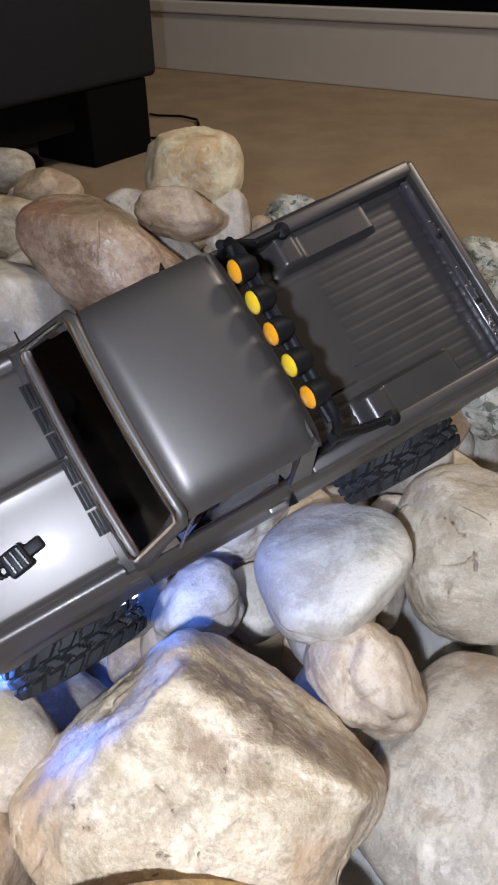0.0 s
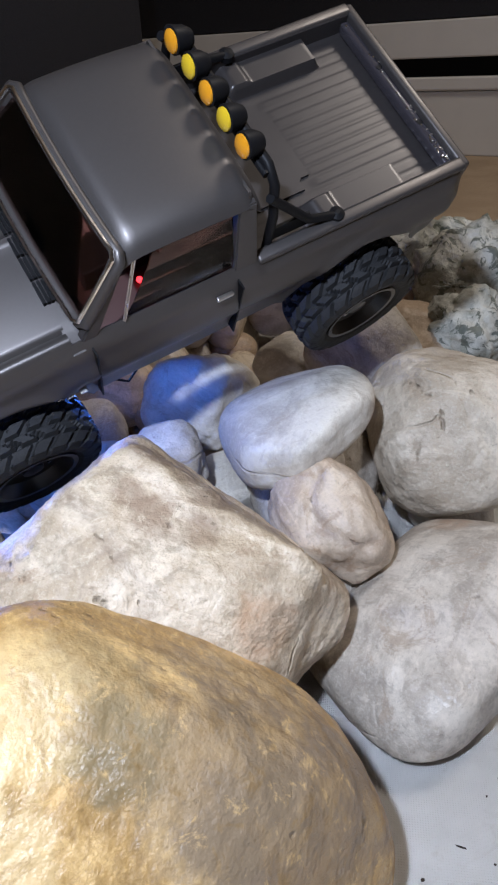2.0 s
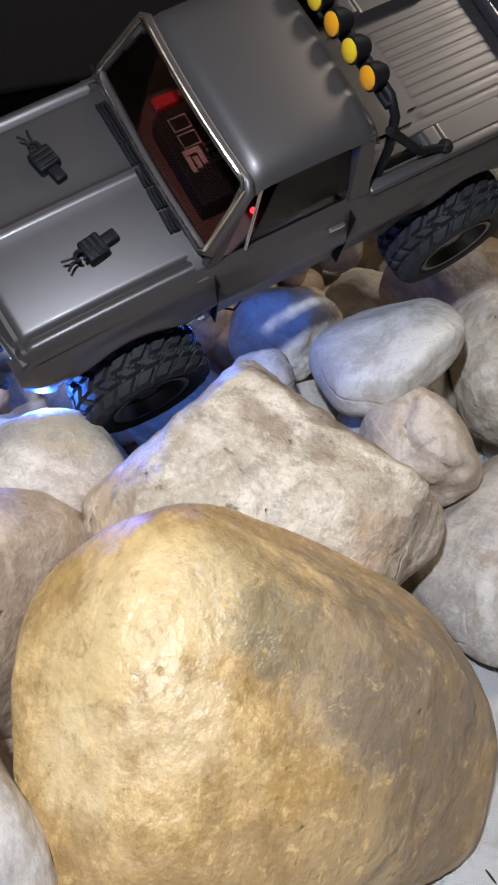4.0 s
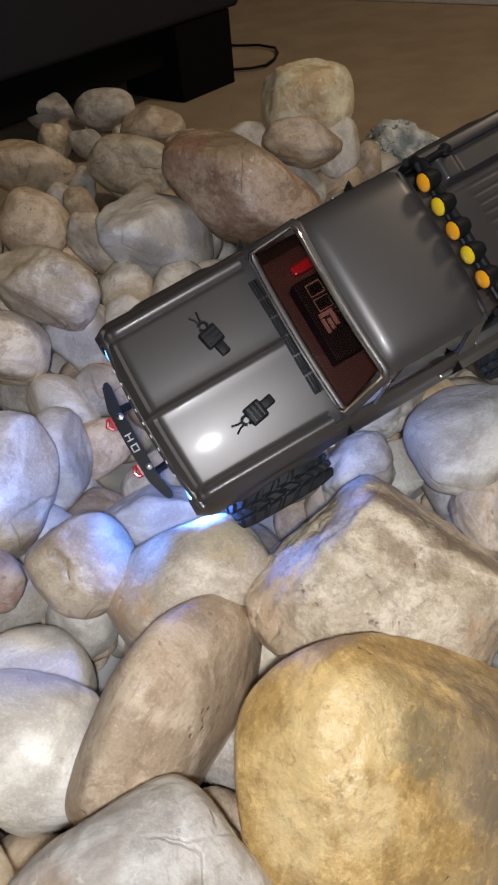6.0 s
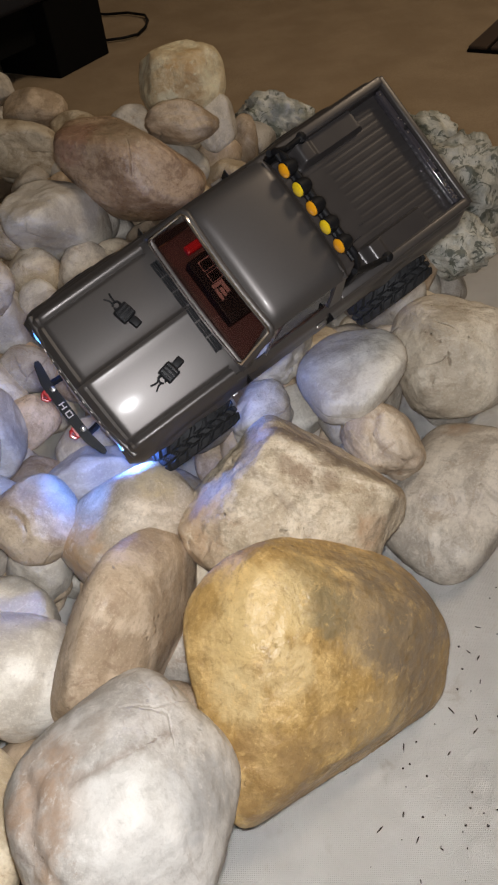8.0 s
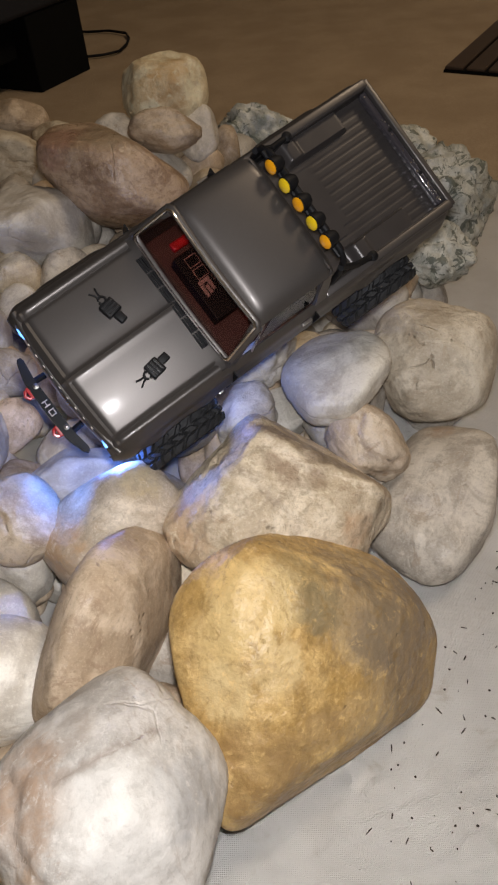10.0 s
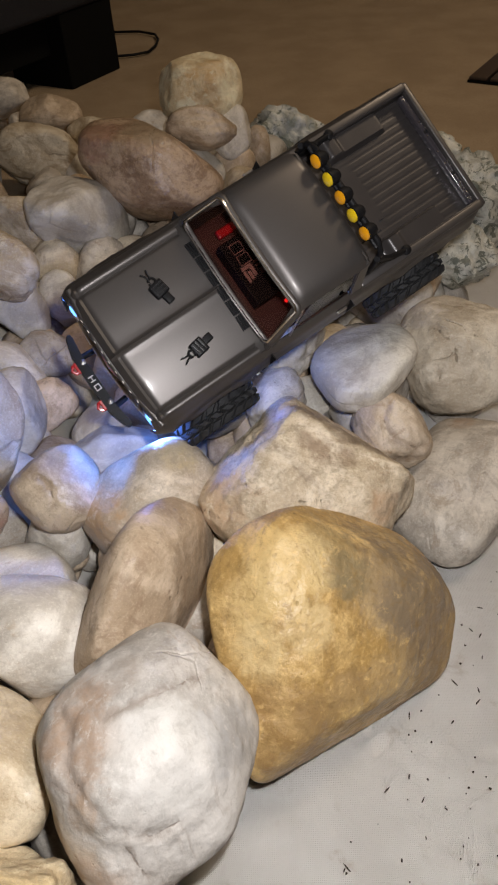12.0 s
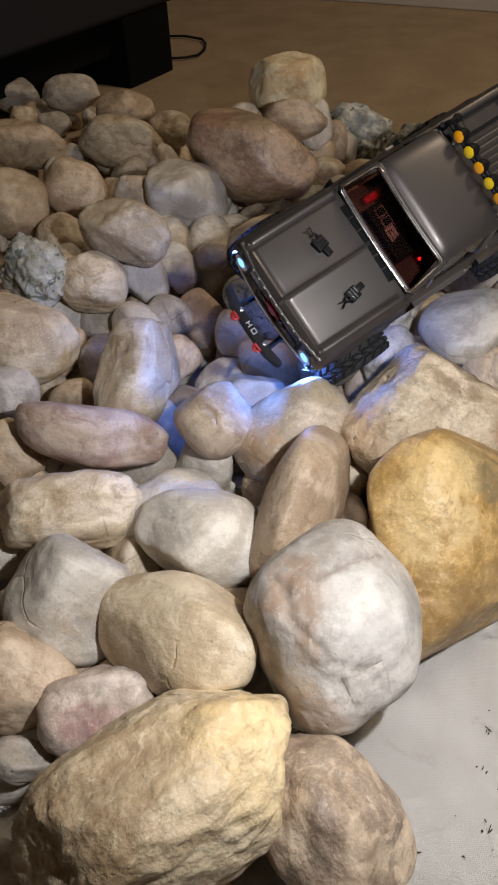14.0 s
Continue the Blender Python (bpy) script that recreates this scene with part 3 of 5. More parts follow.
def stone(label, kind, c, axes, rot, seed=0, cuts=5, rough=0.06, fine=5, boxy=2.3, faces=None, group="pile of river stones", sharp=18, jag=0.0, folds=(), lobes=()):
    """One worn stone: a rounded block cut by flat faces (normal, distance), with dents and grain.
    jag: broken, craggy relief; folds: (depth, width, line); lobes: (centre, reach, height)."""
    rnd = random.Random(seed)
    bm = bmesh.new()
    bmesh.ops.create_icosphere(bm, subdivisions=fine, radius=1)
    planes = [(Vector(f[:3]), f[3]) for f in faces] if faces else []
    for _ in range(0 if faces else cuts):
        n = Vector((rnd.gauss(0, 1), rnd.gauss(0, 1), rnd.gauss(0, 1))).normalized()
        planes.append((n, rnd.uniform(0.70, 0.93)))
    off = Vector((rnd.uniform(-50, 50), rnd.uniform(-50, 50), rnd.uniform(-50, 50)))
    for v in bm.verts:
        d = v.co.normalized()
        r = (abs(d.x) ** boxy + abs(d.y) ** boxy + abs(d.z) ** boxy) ** (-1 / boxy)
        inv = r ** -sharp
        for n, o in planes:
            k = d.dot(n)
            if k > 0.02:
                inv += (k / o) ** sharp
        r = inv ** (-1 / sharp)
        r *= 1 + rough * (0.8 * noise.noise(d * 1.5 + off) + 0.45 * noise.noise(d * 3.4 + off) + 0.22 * noise.noise(d * 7 + off) + 0.12 * noise.noise(d * 15 + off))
        r += 0.006 * abs(noise.noise(d * 9 + off)) - 0.004 * abs(noise.noise(d * 21 + off))
        if jag:
            r += jag * (0.6 * abs(noise.noise(d * 2.6 - off)) + 0.5 * noise.cell(d * 3.1 + off) * 0.5 + 0.3 * abs(noise.noise(d * 6.5 + off)) + 0.16 * noise.cell(d * 8 + off) * 0.5 + 0.12 * abs(noise.noise(d * 17 - off)) - 0.35)
        v.co = d * r
    if not faces:
        lo = [min(v.co[i] for v in bm.verts) for i in range(3)]
        hi = [max(v.co[i] for v in bm.verts) for i in range(3)]
        for v in bm.verts:
            v.co = [2 * (v.co[i] - lo[i]) / (hi[i] - lo[i]) - 1 for i in range(3)]
    for v in bm.verts:
        v.co = [v.co[i] * axes[i] for i in range(3)]
    if folds or lobes:
        bm.normal_update()
        co = np.array([v.co[:] for v in bm.verts])
        wob = np.array([noise.noise(v.co * 90) for v in bm.verts]) * 0.0022
        lift = np.zeros(len(co))
        for depth, width, line in folds:
            gap = np.full(len(co), 9.0)
            for p, q in zip(line, line[1:]):
                p, q = np.array(p), np.array(q)
                t = np.clip(((co - p) @ (q - p)) / ((q - p) @ (q - p)), 0, 1)
                gap = np.minimum(gap, np.linalg.norm(co - p - t[:, None] * (q - p), axis=1))
            lift -= depth * np.exp(-((gap + wob) / width) ** 2)
        for centre, reach, height in lobes:
            gap = np.linalg.norm(co - np.array(centre), axis=1) + 2 * wob
            t = np.clip((1.15 * reach - gap) / (0.3 * reach), 0, 1)
            lift += height * t * t * (3 - 2 * t)
        for v, h in zip(bm.verts, lift):
            v.co += v.normal * h
    ob = part("river_stone", bm, MST[kind])
    for f in ob.data.polygons:
        f.use_smooth = True
    m = pose(*c, *rot)
    ob.matrix_world = m
    low = min((m @ v.co).z for v in ob.data.vertices)
    PLACED.append((Vector(c), low, 2 * c[2] - low))
    return tagged(ob, label, "stone", group)


stone("large smooth ochre yellow boulder with a grey patch", "ochre_grey", (0.154, 0.199, 0.060), (0.0883, 0.0916, 0.0411), (-34.2, 44.2, -95.9), 1, rough=0.032, fine=6, sharp=18, faces=(
    (0.21, 0.70, 0.68, 0.83),
    (0.86, 0.38, 0.34, 0.63),
    (0.77, 0.16, 0.62, 0.93),
    (0.38, 0.67, -0.65, 0.85),
    (0.24, -0.97, 0.05, 0.91),
    (-0.93, 0.27, 0.24, 0.80),
    (0.10, -0.91, 0.40, 0.84),
    (-0.68, 0.68, 0.29, 0.93),
    (0.79, 0.35, -0.49, 0.85),
    (0.33, -0.88, -0.34, 0.77),
    (-0.47, -0.86, 0.20, 0.98),
    (-0.80, -0.16, -0.58, 0.84),
))
stone("large angular cream rock with a pointed top and cracks", "cream_brown", (0.141, 0.308, 0.079), (0.0807, 0.0702, 0.0573), (59.4, 21.2, 8.2), 2, rough=0.055, fine=6, sharp=22, jag=0.035, folds=((.0022, .0016, ROCK_CRACK), (-.0022, .0035, ROCK_RIDGE)), faces=(
    (-0.02, 0.70, 0.71, 0.88),
    (0.38, 0.93, 0.06, 0.70),
    (0.83, -0.10, 0.55, 0.89),
    (0.03, 0.47, -0.88, 0.93),
    (0.81, -0.56, 0.17, 0.79),
    (-0.73, 0.17, 0.66, 0.95),
    (-0.01, -0.53, 0.85, 0.92),
    (-0.87, 0.49, 0.00, 0.74),
    (0.86, -0.01, -0.51, 0.92),
    (-0.01, -0.51, -0.86, 0.92),
    (-0.55, -0.83, 0.04, 0.86),
    (-0.72, 0.48, -0.51, 0.81),
))
stone("smooth pale oval stone", "white", (0.187, 0.424, 0.103), (0.0441, 0.0474, 0.0231), (-2.6, -22.9, 16.7), 3, rough=0.032, sharp=15, faces=(
    (0.22, 0.50, 0.84, 0.79),
    (0.65, 0.73, 0.20, 0.88),
    (0.73, -0.11, 0.68, 0.95),
    (0.01, 0.53, -0.85, 0.92),
    (0.49, -0.85, -0.18, 0.86),
    (-0.93, -0.20, 0.32, 0.93),
    (0.00, -0.53, 0.85, 0.92),
    (-0.66, 0.75, 0.03, 0.91),
    (0.84, -0.07, -0.54, 0.93),
    (0.18, -0.56, -0.81, 0.88),
    (-0.52, -0.85, 0.00, 0.96),
    (-0.97, 0.05, -0.24, 0.91),
))
stone("pale cream stone with small pits", "pitted", (0.274, 0.477, 0.074), (0.0529, 0.0549, 0.0424), (38.0, 8.9, 0.2), 4, rough=0.045, sharp=18, folds=tuple((.0022, .0028, p) for p in PIT_MARKS), faces=(
    (-0.07, 0.76, 0.65, 0.84),
    (0.26, 0.96, 0.03, 0.85),
    (0.87, -0.20, 0.45, 0.91),
    (-0.00, 0.53, -0.85, 0.92),
    (0.39, -0.87, -0.30, 0.92),
    (-0.88, 0.04, 0.47, 0.92),
    (-0.01, -0.52, 0.85, 0.92),
    (-0.34, 0.87, 0.35, 1.02),
    (0.85, 0.00, -0.52, 0.92),
    (0.02, -0.68, -0.74, 0.92),
    (-0.77, -0.63, 0.09, 0.94),
    (-0.87, -0.17, -0.47, 0.87),
))
stone("flat smooth pale greyish stone on the cloth", "pale_flat", (0.254, 0.359, 0.029), (0.0726, 0.0559, 0.0279), (11.7, 14.5, -119.3), 5, rough=0.032, sharp=15, faces=(
    (-0.00, 0.53, 0.85, 0.92),
    (0.29, 0.95, -0.08, 0.92),
    (0.93, -0.04, 0.37, 0.89),
    (0.01, 0.53, -0.85, 0.92),
    (0.93, -0.36, -0.05, 0.83),
    (-0.75, -0.20, 0.63, 0.89),
    (-0.23, -0.83, 0.51, 0.80),
    (-0.33, 0.94, -0.12, 0.85),
    (0.78, -0.09, -0.62, 0.89),
    (0.19, -0.51, -0.84, 0.88),
    (-0.28, -0.96, 0.08, 0.90),
    (-0.80, -0.00, -0.60, 0.93),
))
stone("medium tan stone with a round knob", "knobbed", (0.208, 0.380, 0.073), (0.034, 0.025, 0.026), (32, 26, -44), 6, 5, 0.11, folds=((.003, .003, KNOB_FOLD),))
stone("long smooth tan stone standing on end", "tan", (0.038, 0.227, 0.064), (0.0701, 0.0295, 0.0701), (-10.5, 39.4, -117.7), 7, rough=0.032, sharp=15, faces=(
    (-0.00, 0.53, 0.85, 0.92),
    (0.41, 0.91, -0.07, 0.91),
    (0.85, 0.03, 0.52, 0.93),
    (0.13, 0.36, -0.92, 0.94),
    (0.28, -0.96, 0.06, 0.91),
    (-0.92, 0.17, 0.35, 0.88),
    (0.13, -0.49, 0.86, 0.94),
    (-0.64, 0.76, 0.11, 0.91),
    (0.81, -0.01, -0.58, 0.91),
    (0.01, -0.52, -0.85, 0.92),
    (-0.42, -0.91, 0.06, 0.91),
    (-0.83, -0.11, -0.55, 0.94),
))
stone("large white quartz-veined stone with a broken facet", "quartz", (0.057, 0.121, 0.074), (0.0611, 0.0543, 0.0707), (28.7, 59.9, -63.0), 8, rough=0.045, fine=6, sharp=20, folds=((.0022, .0026, LOBE_FOLD), (.0007, .0010, LOBE_CRACK), (.0009, .0016, LOBE_TAIL), (.0014, .0022, SIDE_FOLD)), lobes=(((-.030, .020, .046), .036, .0012),), faces=(
    (0.01, 0.45, 0.89, 0.92),
    (0.58, 0.81, 0.02, 0.93),
    (0.83, 0.36, 0.43, 0.89),
    (-0.38, 0.62, -0.69, 0.92),
    (0.38, -0.92, 0.14, 0.89),
    (-0.80, 0.07, 0.59, 0.93),
    (-0.02, -0.73, 0.68, 0.93),
    (-0.59, 0.80, 0.11, 0.95),
    (0.85, 0.06, -0.53, 0.93),
    (0.01, -0.53, -0.85, 0.92),
    (-0.55, -0.75, -0.37, 0.94),
    (-0.74, -0.51, -0.44, 0.90),
))
stone("rounded cream stone lit blue by the headlights", "cream_tawny", (0.030, 0.299, 0.081), (0.0522, 0.0361, 0.0406), (46.3, -27.9, 21.9), 9, rough=0.032, sharp=15, faces=(
    (-0.13, 0.62, 0.77, 0.90),
    (0.28, 0.96, -0.08, 0.92),
    (0.86, 0.02, 0.52, 0.92),
    (0.00, 0.53, -0.85, 0.92),
    (0.53, -0.85, 0.00, 0.92),
    (-0.85, 0.00, 0.53, 0.92),
    (0.00, -0.53, 0.85, 0.92),
    (-0.53, 0.84, -0.11, 0.96),
    (0.82, 0.12, -0.56, 0.93),
    (0.04, -0.52, -0.85, 0.93),
    (-0.51, -0.86, 0.03, 0.93),
    (-0.86, 0.06, -0.51, 0.93),
))
stone("egg-shaped speckled yellowish stone", "egg", (-0.044, 0.121, 0.061), (0.0685, 0.0394, 0.0388), (44.5, -21.6, -36.5), 10, rough=0.032, sharp=15, faces=(
    (0.02, 0.52, 0.85, 0.93),
    (0.55, 0.83, 0.06, 0.91),
    (0.81, 0.08, 0.59, 0.93),
    (-0.11, 0.39, -0.91, 0.94),
    (0.55, -0.82, -0.16, 0.86),
    (-0.87, -0.16, 0.47, 0.95),
    (-0.05, -0.45, 0.89, 0.93),
    (-0.57, 0.82, 0.08, 0.92),
    (0.74, 0.04, -0.67, 0.87),
    (0.02, -0.52, -0.85, 0.92),
    (-0.62, -0.78, 0.05, 0.93),
    (-0.86, 0.03, -0.52, 0.93),
))
stone("medium rounded smooth whitish stone with faint veins", "white", (-0.037, 0.203, 0.058), (0.047, 0.038, 0.040), (51, 9, 3), 11, 5, 0.06)
stone("medium rounded smooth whitish stone with faint veins", "white", (-0.059, 0.241, 0.042), (0.042, 0.036, 0.035), (46, -20, 23), 12, 5, 0.06)
stone("large rounded worn cream stone with tan stains", "cream", (-0.137, 0.225, 0.062), (0.057, 0.031, 0.038), (48, -1, 10), 13, 8, 0.13)
stone("medium rounded smooth whitish stone with faint veins", "white", (-0.119, 0.151, 0.052), (0.045, 0.042, 0.040), (43, 25, -22), 14, 5, 0.06)
stone("large elongated pinkish pale stone with rusty marks", "pink", (-0.128, 0.284, 0.088), (0.061, 0.026, 0.036), (48, 14, -2), 15, 5, 0.07)
stone("large rough yellowish cream rock", "cream_yellow", (-0.036, 0.015, 0.070), (0.0808, 0.0483, 0.0604), (40.1, -4.3, 29.7), 16, rough=0.085, fine=6, sharp=30, jag=0.05, faces=(
    (-0.00, 0.53, 0.85, 0.92),
    (0.64, 0.77, -0.02, 0.90),
    (0.93, -0.34, 0.17, 0.85),
    (-0.00, 0.61, -0.80, 0.91),
    (0.73, -0.68, -0.08, 0.89),
    (-0.86, 0.03, 0.51, 0.92),
    (-0.01, -0.52, 0.85, 0.92),
    (-0.20, 0.96, -0.17, 0.91),
    (0.83, 0.21, -0.52, 0.91),
    (0.06, -0.50, -0.87, 0.94),
    (-0.53, -0.85, 0.00, 0.92),
    (-0.86, -0.00, -0.51, 0.92),
))
stone("medium rounded mottled brown stone", "mottled", (0.053, 0.007, 0.052), (0.049, 0.037, 0.040), (30, 39, -43), 17, 7, 0.11)
stone("medium rounded pinkish pale stone with rusty marks", "mauve", (-0.086, 0.077, 0.041), (0.038, 0.028, 0.030), (48, -9, 12), 18, 8, 0.12)
stone("medium rounded weathered tan stone", "tan", (-0.144, 0.093, 0.046), (0.035, 0.033, 0.032), (40, 30, -28), 19, 5, 0.06)
stone("small rounded smooth grey stone", "grey", (-0.132, 0.049, 0.030), (0.021, 0.013, 0.015), (44, 13, -6), 20, 5, 0.05)
stone("large rounded worn cream stone with tan stains", "cream", (-0.216, 0.401, 0.102), (0.055, 0.040, 0.043), (49, 13, -5), 21, 5, 0.07)
stone("small rounded smooth grey stone", "grey", (-0.213, 0.344, 0.082), (0.027, 0.025, 0.024), (49, 1, 4), 22, 5, 0.05)
stone("small rounded weathered tan stone", "tan", (-0.195, 0.278, 0.067), (0.027, 0.031, 0.026), (46, 21, -16), 23, 5, 0.06)
stone("medium jagged grey white granite chunk with dark green flecks", "granite", (-0.216, 0.483, 0.122), (0.036, 0.034, 0.032), (41, 31, -27), 24, 9, 0.16, sharp=24, jag=0.22)
stone("medium rounded worn cream stone with tan stains", "cream", (-0.163, 0.486, 0.112), (0.034, 0.030, 0.029), (47, 15, -9), 25, 5, 0.07)
stone("medium rounded worn cream stone with tan stains", "cream", (-0.131, 0.521, 0.148), (0.046, 0.029, 0.035), (49, 10, -10), 26, 7, 0.10)
stone("medium rounded worn cream stone with tan stains", "cream", (-0.131, 0.649, 0.125), (0.041, 0.029, 0.026), (55, 30, 17), 27, 7, 0.10)
stone("large elongated smooth whitish stone with faint veins", "white", (-0.084, 0.659, 0.129), (0.066, 0.039, 0.031), (67, 33, 54), 28, 5, 0.06)
stone("large glossy reddish brown stone", "brown", (-0.019, 0.711, 0.149), (0.0871, 0.0472, 0.0727), (41.3, 3.9, -31.8), 29, rough=0.032, sharp=15, faces=(
    (-0.20, 0.46, 0.86, 0.83),
    (0.38, 0.91, 0.17, 0.83),
    (0.84, -0.00, 0.54, 0.92),
    (-0.00, 0.53, -0.85, 0.92),
    (0.60, -0.79, -0.13, 0.90),
    (-0.90, -0.17, 0.39, 0.92),
    (0.05, -0.52, 0.85, 0.93),
    (-0.59, 0.78, -0.23, 0.95),
    (0.83, -0.05, -0.55, 0.93),
    (0.42, -0.68, -0.60, 0.86),
    (-0.58, -0.81, 0.10, 0.86),
    (-0.85, 0.00, -0.52, 0.92),
))
stone("squarish cream stone perched on top of the pile", "cream_rust", (0.025, 0.880, 0.176), (0.0522, 0.0455, 0.0496), (51.1, -0.7, 1.1), 30, rough=0.060, sharp=20, jag=0.03, faces=(
    (-0.00, 0.74, 0.68, 0.90),
    (0.42, 0.88, -0.21, 0.95),
    (0.81, -0.10, 0.59, 0.94),
    (0.00, 0.53, -0.85, 0.92),
    (0.65, -0.75, -0.13, 0.88),
    (-0.86, -0.03, 0.51, 0.92),
    (-0.00, -0.53, 0.85, 0.92),
    (-0.36, 0.93, 0.07, 0.90),
    (0.92, -0.06, -0.39, 0.86),
    (-0.03, -0.34, -0.94, 0.95),
    (-0.54, -0.84, 0.02, 0.92),
    (-0.84, -0.01, -0.54, 0.92),
))
stone("medium rounded weathered tan stone", "tan", (0.035, 0.763, 0.175), (0.039, 0.022, 0.029), (55, 3, 3), 31, 8, 0.12)
stone("large jagged grey white granite chunk with dark green flecks", "granite", (0.121, 0.983, 0.081), (0.060, 0.045, 0.048), (48, 16, -11), 32, 9, 0.16, sharp=24, jag=0.22)
stone("large jagged grey white granite chunk with dark green flecks", "granite", (0.234, 0.876, 0.081), (0.078, 0.048, 0.056), (50, 15, -10), 33, 9, 0.16, sharp=24, jag=0.22)
stone("medium jagged grey white granite chunk with dark green flecks", "granite", (0.310, 0.924, 0.071), (0.049, 0.035, 0.038), (47, 20, -14), 34, 9, 0.16, sharp=24, jag=0.22)
stone("large jagged grey white granite chunk with dark green flecks", "granite", (0.332, 0.771, 0.065), (0.066, 0.074, 0.064), (6, 47, -75), 35, 9, 0.16, sharp=24, jag=0.22)
stone("medium rounded pinkish pale stone with rusty marks", "pink", (0.236, 0.774, 0.061), (0.038, 0.035, 0.033), (48, 7, 1), 36, 5, 0.07)
stone("large rounded weathered tan stone", "tan", (0.248, 0.659, 0.051), (0.051, 0.042, 0.042), (49, 7, -1), 37, 5, 0.06)
stone("medium rounded smooth whitish stone with faint veins", "white", (0.175, 0.617, 0.047), (0.041, 0.030, 0.032), (48, 11, -6), 38, 5, 0.06)
stone("medium rounded weathered tan stone", "tan", (-0.224, 0.693, 0.121), (0.039, 0.037, 0.034), (46, 5, -4), 39, 5, 0.06)
stone("large rounded worn cream stone with tan stains", "cream", (-0.231, 0.997, 0.071), (0.066, 0.039, 0.046), (52, 11, -3), 40, 5, 0.07)
stone("medium rounded worn cream stone with tan stains", "cream", (-0.157, 1.023, 0.081), (0.034, 0.027, 0.028), (49, 0, 4), 41, 5, 0.07)
stone("large rounded weathered tan stone", "tan", (-0.253, 1.159, 0.071), (0.051, 0.031, 0.036), (52, 3, 2), 42, 5, 0.06)
stone("large rounded smooth grey stone", "grey", (-0.379, 1.297, 0.060), (0.053, 0.032, 0.037), (53, -1, 6), 43, 5, 0.05)
stone("medium rounded smooth grey stone", "grey", (-0.489, 1.315, 0.055), (0.043, 0.031, 0.034), (50, -4, 6), 44, 5, 0.05)
stone("large rounded weathered tan stone", "tan", (-0.383, 0.992, 0.076), (0.063, 0.038, 0.045), (52, 7, 2), 45, 5, 0.06)
stone("medium rounded weathered tan stone", "tan", (-0.292, 0.659, 0.120), (0.042, 0.040, 0.036), (46, -5, 2), 46, 5, 0.06)
stone("small rounded worn cream stone with tan stains", "cream", (-0.230, 0.622, 0.092), (0.031, 0.029, 0.027), (44, 23, -17), 47, 5, 0.07)
stone("medium rounded worn cream stone with tan stains", "cream", (0.004, 0.584, 0.099), (0.043, 0.034, 0.035), (61, -7, 14), 48, 5, 0.07)
stone("medium jagged grey white granite chunk with dark green flecks", "granite", (0.002, 0.498, 0.074), (0.046, 0.028, 0.033), (55, 35, -10), 49, 5, 0.05)
stone("medium rounded weathered tan stone", "tan", (0.040, 0.558, 0.059), (0.035, 0.027, 0.028), (60, 11, 5), 50, 5, 0.06)
stone("medium rounded greenish grey mottled stone", "green", (0.049, 0.729, 0.063), (0.049, 0.046, 0.044), (60, 10, 4), 51, 5, 0.08)
stone("medium rounded smooth grey stone", "grey", (0.226, 0.571, 0.083), (0.045, 0.040, 0.039), (58, 23, -3), 52, 5, 0.05)
stone("medium rounded smooth whitish stone with faint veins", "white", (0.123, 0.480, 0.089), (0.033, 0.033, 0.031), (56, 28, -8), 53, 10, 0.16)
stone("small rounded smooth grey stone", "grey", (0.117, 0.405, 0.082), (0.028, 0.023, 0.023), (43, -26, 29), 54, 10, 0.13)
stone("medium rounded weathered tan stone", "tan", (0.009, 0.440, 0.049), (0.033, 0.022, 0.025), (60, 13, 5), 55, 5, 0.06)
stone("medium rounded smooth grey stone", "grey", (0.068, 0.418, 0.064), (0.032, 0.022, 0.024), (59, -16, 21), 56, 5, 0.05)
stone("small rounded worn cream stone with tan stains", "cream", (-0.027, 0.471, 0.063), (0.019, 0.025, 0.020), (61, 4, 9), 57, 5, 0.07)
stone("small rounded weathered tan stone", "tan", (0.018, 0.719, 0.094), (0.024, 0.020, 0.020), (59, -15, 19), 58, 5, 0.06)
stone("small rounded smooth grey stone", "grey", (-0.054, 0.572, 0.094), (0.019, 0.015, 0.015), (61, 0, 11), 59, 5, 0.05)
stone("medium jagged grey white granite chunk with dark green flecks", "granite", (0.305, 0.655, 0.073), (0.040, 0.034, 0.032), (59, 17, 1), 60, 9, 0.14, sharp=24, jag=0.2)
stone("small tan stone with a folded side", "folded", (-0.029, 0.296, 0.094), (0.030, 0.029, 0.028), (35, 33, -36), 61, 5, 0.06, folds=((.0016, .0018, LEFT_FOLD),))
stone("medium rounded smooth whitish stone with faint veins", "white", (-0.013, 0.368, 0.062), (0.039, 0.022, 0.027), (48, -5, 13), 62, 5, 0.06)
stone("medium rounded worn cream stone with tan stains", "cream", (-0.101, 0.345, 0.102), (0.031, 0.049, 0.036), (48, 11, -2), 63, 5, 0.07)
stone("medium rounded smooth whitish stone with faint veins", "white", (-0.096, 0.399, 0.077), (0.027, 0.039, 0.030), (44, 14, -1), 64, 5, 0.06)
stone("small elongated weathered tan stone", "tan", (-0.046, 0.288, 0.032), (0.026, 0.013, 0.017), (45, 8, 3), 65, 5, 0.06)

# the stones underneath, which carry the ones above
MOULDS = {}


